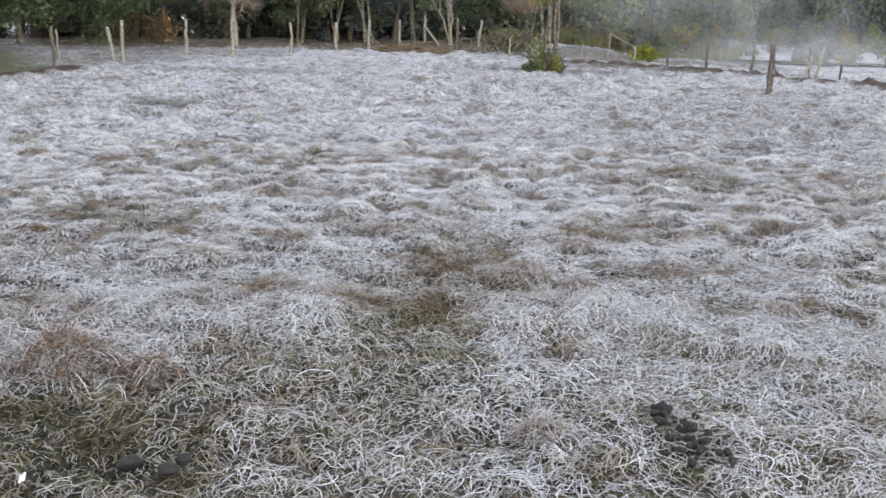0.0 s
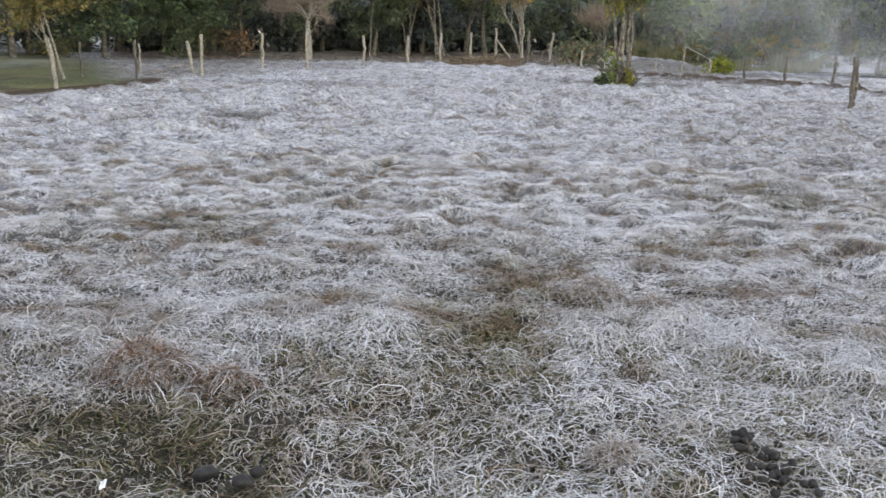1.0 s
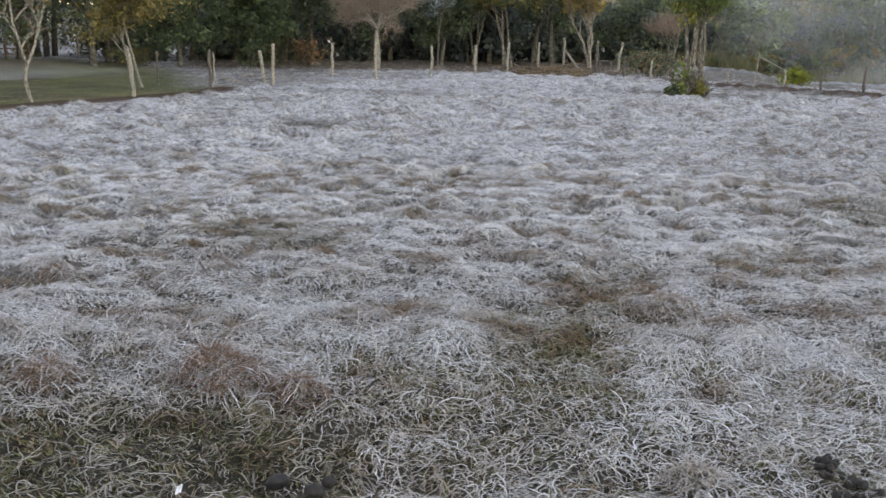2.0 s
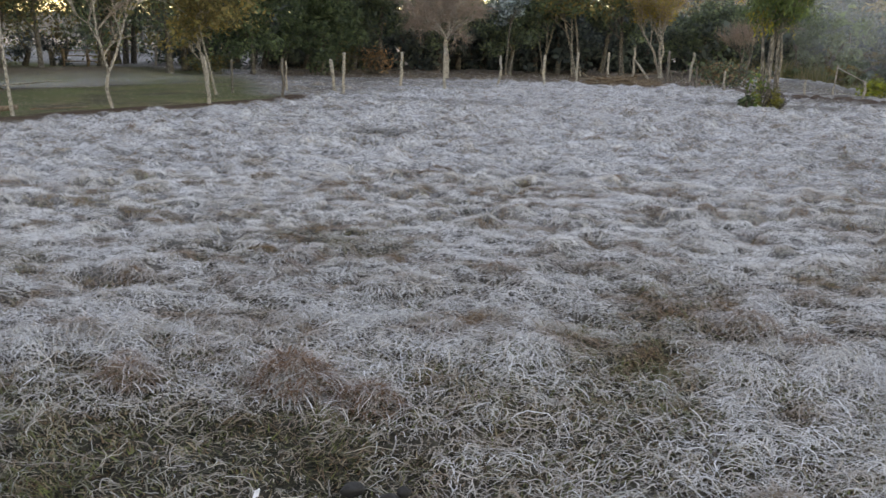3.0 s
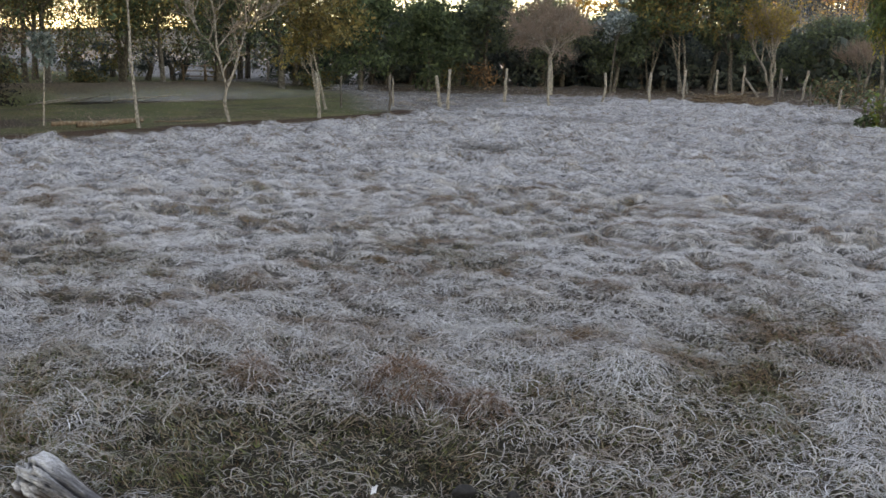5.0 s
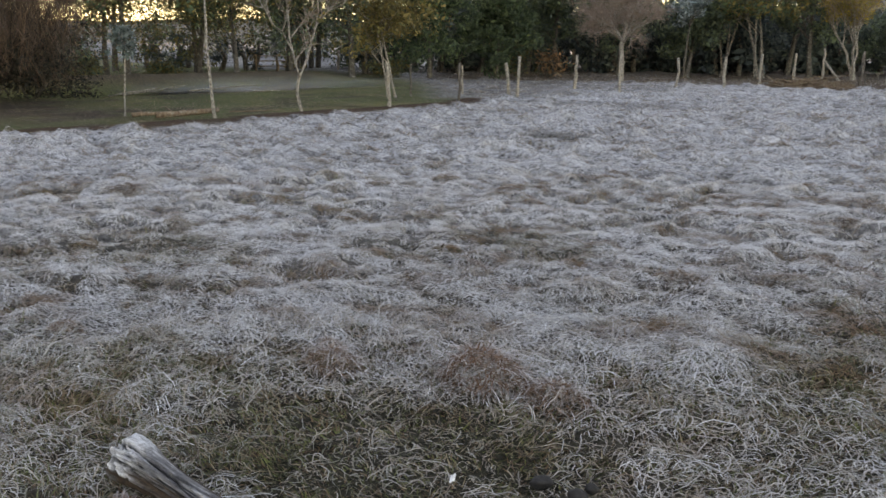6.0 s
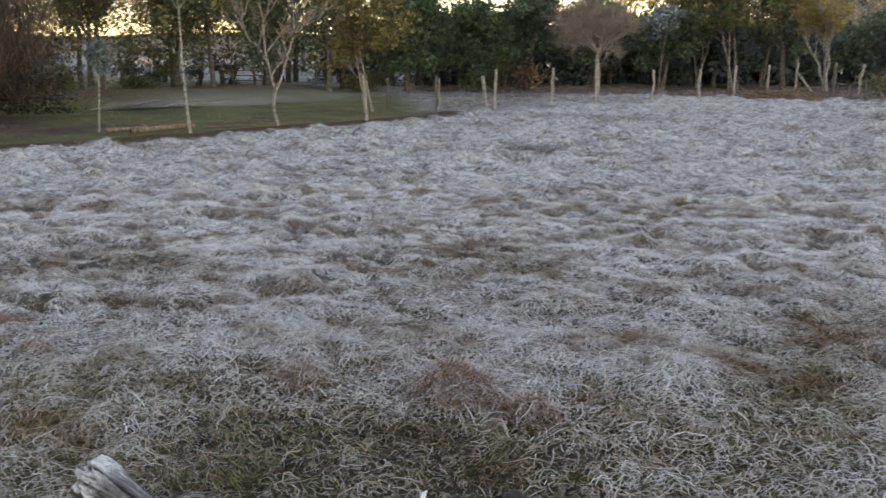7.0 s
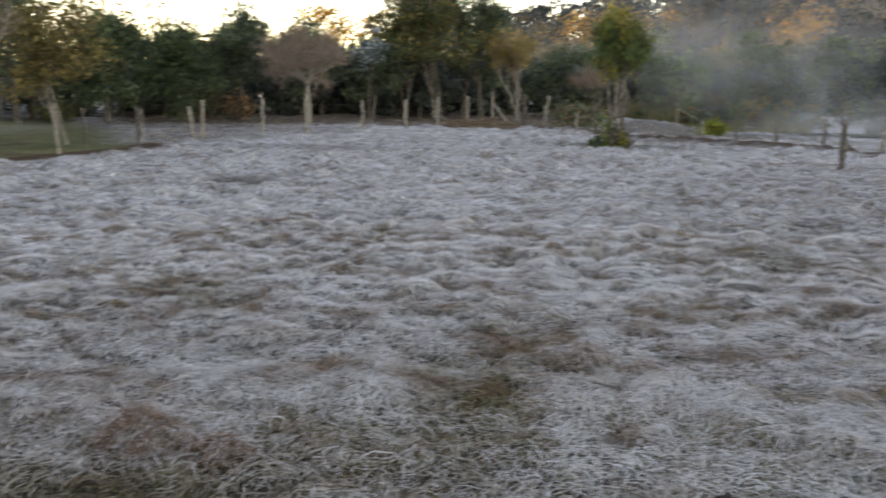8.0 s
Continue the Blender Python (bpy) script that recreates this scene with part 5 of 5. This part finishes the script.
timber("fallen_branch", "thin crooked branch on the lawn's dark edge", (-14.6, 13.2, 0.05), (-13.7, 13.9, 0.06), 0.018, 0.008, 83, BROWN_WOOD, "branch", 5)
timber("fallen_branch", "long fallen branch running along the stream bank", (-6.6, 33.4, 0.16), (-2.6, 31.6, 0.06), 0.06, 0.035, 84, DARK_POST, "branch", 5)


def brush_heap(x, y, wide, deep, high):
    """A low heap of dead branches thrown together."""
    rng = np.random.default_rng(90)
    thing = empty_thing("brush_heap", x, y, "low heap of dead brown branches dumped beside the fence", "brush pile")
    thick, thin = Shape(), Shape()
    for k in range(210):
        a = rng.uniform(0, 2 * math.pi)
        q = math.sqrt(rng.uniform(0, 1))
        cx, cy = q * wide / 2 * math.cos(a), q * deep / 2 * math.sin(a)
        cz = high * (1 - q * q) * rng.uniform(0.2, 1.0)
        turn, half = rng.normal(0, 0.7), rng.uniform(0.25, 0.9)
        d = np.array([math.cos(turn), math.sin(turn) * 0.7, rng.normal(0, 0.12)])
        t = np.linspace(-1, 1, 5)
        pts = np.array([cx, cy, cz]) + np.outer(t * half, d) + rng.normal(0, 0.03, (5, 3))
        pts[:, 2] = np.maximum(pts[:, 2], 0.0)
        r = rng.uniform(0.006, 0.03)
        (thick if r > 0.017 else thin).tube(pts, np.linspace(r, r * 0.5, 5), 4, cap=False)
    tagged(thick.part("branch_tangle", BROWN_WOOD, thing), kind="stuff")
    tagged(thin.part("twig_tangle", BROWN_WOOD, thing), kind="stuff")
    return thing


brush_heap(-6.75, 33.3, 2.4, 1.3, 0.34)
bench = empty_thing("low_bench", -5.6, 38.6, "small low bench of pale weathered boards beyond the fence", "bench")
for bx, by, bz, sx, sy, sz, nm in ((0, 0, 0.40, 0.6, 0.2, 0.035, "seat"), (-0.22, 0, 0.19, 0.05, 0.18, 0.42, "leg"), (0.22, 0, 0.19, 0.05, 0.18, 0.42, "leg"), (0, 0.06, 0.2, 0.42, 0.03, 0.05, "stretcher")):
    plank = bmesh.new()
    bmesh.ops.create_cube(plank, size=1.0)
    bmesh.ops.scale(plank, vec=(sx, sy, sz), verts=plank.verts)
    bmesh.ops.bevel(plank, geom=plank.edges[:], offset=0.008, segments=1, affect="EDGES")
    bmesh.ops.translate(plank, vec=(bx, by, bz), verts=plank.verts)
    plank_me = bpy.data.meshes.new(nm)
    plank.to_mesh(plank_me)
    plank.free()
    plank_me.materials.append(MOTTLED_BARK)
    new(nm, plank_me).parent = bench
for k, (bx, by, cx, cy) in enumerate([(-22.6, 15.8, -21.2, 16.6), (-22.9, 16.6, -21.0, 17.4), (-20.9, 17.4, -19.4, 18.6)]):
    timber("dead_branch", "pale dead branch by the pond", (bx, by, 0.1), (cx, cy, 0.22), 0.03, 0.012, 97 + k, PALE_BARK, "branch", 5)


def driftwood(a, b, radius):
    """A split, weathered log: ridged along the grain, with a knobbed broken head."""
    a, b = np.array(a, float), np.array(b, float)
    axis = b - a
    L = np.linalg.norm(axis)
    axis /= L
    u = np.cross(axis, (0, 0, 1.0))
    u /= np.linalg.norm(u)
    v = np.cross(u, axis)
    rings, sides = 120, 72
    s, ang = np.meshgrid(np.linspace(0, 1, rings) ** 1.25, np.linspace(0, 2 * math.pi, sides, endpoint=False), indexing="ij")
    turn = ang + 0.5 * s
    # grain ridges, open cracks, and a knotted, folded head
    cx, cy = np.cos(turn), np.sin(turn)
    ridge = fbm(cx * 4.5 + 40, cy * 4.5 + s * 2.0, 201, 4) - 0.5
    crack = np.abs(fbm(cx * 2.2 + 9, cy * 2.2 + s * 1.6 + 3, 205, 3) - 0.5)
    gap = np.exp(-((crack / 0.022) ** 2))
    head = np.exp(-(((s - 0.05) / 0.07) ** 2))
    fold = np.abs(fbm(cx * 2.5 + 5, cy * 2.5 + s * 22.0, 203, 3) - 0.5)
    lip = np.exp(-((fold / 0.05) ** 2)) * head
    rad = radius * (1 - 0.24 * step(0.08, 0.3, s) + 0.5 * ridge - 0.3 * gap + 0.22 * head - 0.35 * lip - 0.1 * s)
    rad = rad * np.where(np.sin(ang) < -0.1, 1.12, 1.0) * np.sqrt(np.clip(0.05 + s / 0.035, 0, 1))
    co = a + axis * (s * L)[..., None] + rad[..., None] * (np.cos(ang)[..., None] * u + np.sin(ang)[..., None] * v)
    co = co + axis * (0.16 * (fbm(cx * 1.7 + 3, cy * 1.7, 209, 3) - 0.5) * (1 - s) ** 8)[..., None]
    # pale frosted upper side, dark brown rotten flanks, rime thick on the head
    fine = fbm(cx * 9 + 2, cy * 9 + s * 12, 211, 3)
    face = np.cos(ang - 1.2)
    up = step(0.5, 0.85, face + 0.5 * head + 0.9 * ridge)[..., None]
    wood = np.array([0.19, 0.19, 0.20]) * (0.5 + 1.0 * fine)[..., None] * up + np.array([0.055, 0.032, 0.018]) * (0.4 + 1.2 * fine)[..., None] * (1 - up)
    wood = wood * (1 - 0.85 * np.clip(gap + 0.9 * lip, 0, 1))[..., None]
    rime = step(0.35, 0.85, face + 0.25 * head + 1.2 * ridge) * np.clip(0.05 + 1.25 * head + 0.4 * step(0.45, 0.75, fine), 0, 0.97) * (1 - np.clip(gap + lip, 0, 1))
    tint = (wood * (1 - rime[..., None]) + np.array([0.92, 0.94, 0.97]) * rime[..., None]).reshape(-1, 3)
    tint = np.vstack([tint, tint[:1], tint[-1:]])
    co = np.vstack([co.reshape(-1, 3) - a, [axis * 0.02], [axis * L]])
    tris = []
    for i in range(rings - 1):
        for j in range(sides):
            p, q = i * sides + j, i * sides + (j + 1) % sides
            tris += [(p, p + sides, q), (q, p + sides, q + sides)]
    n = rings * sides
    for j in range(sides):
        tris.append((n, j, (j + 1) % sides))
        tris.append((n + 1, n - sides + (j + 1) % sides, n - sides + j))
    ob = mesh_object("driftwood_log", co, np.array(tris), LOG, tint, smooth_faces=True)
    ob.location = a
    return tagged(ob, "weathered grey split log coated in frost, lying in the grass", "log")


driftwood((-2.86, 1.83, 0.055), (-1.45, 1.61, 0.045), 0.07)


def lump(name, label, category, x, y, size, seed, mat, flat=0.7, z=0.0, group=""):
    rng = np.random.default_rng(seed)
    bm = bmesh.new()
    bmesh.ops.create_icosphere(bm, subdivisions=3, radius=1.0)
    off = Vector(rng.uniform(-50, 50, 3))
    for v in bm.verts:
        k = 1 + 0.25 * noise.noise(v.co * 1.3 + off) + 0.08 * noise.noise(v.co * 4 + off)
        v.co = Vector((v.co.x * size * k, v.co.y * size * 0.8 * k, v.co.z * size * flat * k))
    me = bpy.data.meshes.new(name)
    bm.to_mesh(me)
    bm.free()
    me.polygons.foreach_set("use_smooth", np.ones(len(me.polygons), bool))
    me.materials.append(mat)
    ob = new(name, me)
    ob.location = (x, y, float(height_at(np.array([x]), np.array([y]))[0]) + size * flat * 0.6 + z)
    ob.rotation_euler = (0, 0, rng.uniform(0, 6))
    return tagged(ob, label, category, group)


lump("stone", "dark rounded stone in the thin grass", "stone", -1.48, 2.75, 0.046, 111, STONE, 0.55, 0.03, "stones in the grass")
lump("stone", "dark rounded stone in the thin grass", "stone", -1.30, 2.70, 0.04, 112, STONE, 0.6, 0.03, "stones in the grass")
lump("stone", "small dark stone beside the others", "stone", -1.27, 2.76, 0.028, 113, STONE, 0.7, 0.04, "stones in the grass")
scrap_bm = bmesh.new()
bmesh.ops.create_grid(scrap_bm, x_segments=6, y_segments=4, size=0.5)
for v in scrap_bm.verts:
    v.co = Vector((v.co.x * 0.020, v.co.y * 0.032, 0.006 * math.sin(v.co.x * 5) + 0.01 * v.co.y))
bmesh.ops.solidify(scrap_bm, geom=scrap_bm.faces[:], thickness=0.003)
scrap_me = bpy.data.meshes.new("paper_scrap")
scrap_bm.to_mesh(scrap_me)
scrap_bm.free()
scrap_me.materials.append(PAPER)
scrap = tagged(new("paper_scrap", scrap_me), "small white scrap lying on the thin grass", "litter")
scrap.location = (-1.74, 2.50, float(height_at(np.array([-1.74]), np.array([2.50]))[0]) + 0.06)
scrap.rotation_euler = (0.15, 0.1, 0.4)

pellets = empty_thing("dung_heap", 0.58, 3.42, "scatter of small dark dung pellets among frosted blades", "dung")
prng = np.random.default_rng(120)
pellet = lump("pellet", "", "", 0.58, 3.42, 0.022, 121, STONE, 0.8)
pellet_mesh = pellet.data
for k in range(34):
    ob = pellet if k == 0 else new("pellet", pellet_mesh)
    ob.parent = pellets
    cx, cy = ((-0.05, 0.12), (0.05, -0.13), (0.0, -0.02))[k % 3]
    px, py = cx + prng.normal(0, 0.05), cy + prng.normal(0, 0.05)
    pz = float(height_at(np.array([pellets.location.x + px]), np.array([pellets.location.y + py]))[0]) - pellets.location.z
    ob.location = (px, py, pz + 0.036 + prng.uniform(0, 0.02))
    ob.rotation_euler = tuple(prng.uniform(0, 6, 3))
    ob.scale = (prng.uniform(0.7, 1.15),) * 3


def sheet(name, label, cx, cy, a, b, turn, z):
    """Still water with an uneven shore."""
    rng = np.random.default_rng(int(abs(cx) * 10))
    n = 40
    ang = np.linspace(0, 2 * math.pi, n, endpoint=False)
    r = 1 + 0.12 * np.sin(ang * 3 + 1) + 0.08 * np.sin(ang * 5 + 2)
    x, y = a * r * np.cos(ang), b * r * np.sin(ang)
    c, s = math.cos(turn), math.sin(turn)
    co = np.vstack([[0, 0, 0], np.c_[x * c - y * s, x * s + y * c, np.zeros(n)]])
    tris = [(0, 1 + k, 1 + (k + 1) % n) for k in range(n)]
    ob = mesh_object(name, co, tris, WATER)
    ob.location = (cx, cy, z)
    return tagged(ob, label, "water", kind="structure")


sheet("water", "still steaming pond beyond the lawn", -22.0, 20.6, 1.3, 3.4, -0.25, -0.14)
sheet("water", "warm steaming stream beyond the wire fence", 10.5, 45.0, 5.0, 1.3, 0.1, -0.46)


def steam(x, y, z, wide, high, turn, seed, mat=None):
    """A veil for steam and for haze: gently folded, fading out to its rim."""
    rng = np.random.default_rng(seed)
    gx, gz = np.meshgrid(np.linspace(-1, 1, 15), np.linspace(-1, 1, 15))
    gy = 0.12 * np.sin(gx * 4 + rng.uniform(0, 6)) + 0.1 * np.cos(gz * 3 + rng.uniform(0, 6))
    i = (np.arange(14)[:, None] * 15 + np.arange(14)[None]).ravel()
    ob = mesh_object("steam", np.c_[gx.ravel(), gy.ravel(), gz.ravel()], np.c_[i, i + 1, i + 16, i + 15], mat or STEAM_HAZE, smooth_faces=True)
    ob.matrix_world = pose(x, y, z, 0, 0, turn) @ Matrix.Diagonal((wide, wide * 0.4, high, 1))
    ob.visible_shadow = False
    return tagged(ob, "pale veil of steam over warm water and of haze farther off", "steam", "wisps of steam", "stuff")


# from the eighth on: veils added as haze before the far woods
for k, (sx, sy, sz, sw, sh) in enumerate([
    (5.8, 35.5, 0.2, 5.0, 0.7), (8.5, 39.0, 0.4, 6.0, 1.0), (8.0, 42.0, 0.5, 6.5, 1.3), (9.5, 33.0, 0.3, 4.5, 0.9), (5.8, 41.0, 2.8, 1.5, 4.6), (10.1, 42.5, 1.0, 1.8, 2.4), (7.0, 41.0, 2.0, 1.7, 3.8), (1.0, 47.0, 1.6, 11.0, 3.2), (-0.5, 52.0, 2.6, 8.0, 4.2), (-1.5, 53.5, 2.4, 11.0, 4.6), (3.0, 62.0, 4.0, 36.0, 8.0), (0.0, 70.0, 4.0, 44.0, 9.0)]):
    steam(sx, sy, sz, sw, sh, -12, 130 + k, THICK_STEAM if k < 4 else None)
# last three: haze veils added to brighten the far field
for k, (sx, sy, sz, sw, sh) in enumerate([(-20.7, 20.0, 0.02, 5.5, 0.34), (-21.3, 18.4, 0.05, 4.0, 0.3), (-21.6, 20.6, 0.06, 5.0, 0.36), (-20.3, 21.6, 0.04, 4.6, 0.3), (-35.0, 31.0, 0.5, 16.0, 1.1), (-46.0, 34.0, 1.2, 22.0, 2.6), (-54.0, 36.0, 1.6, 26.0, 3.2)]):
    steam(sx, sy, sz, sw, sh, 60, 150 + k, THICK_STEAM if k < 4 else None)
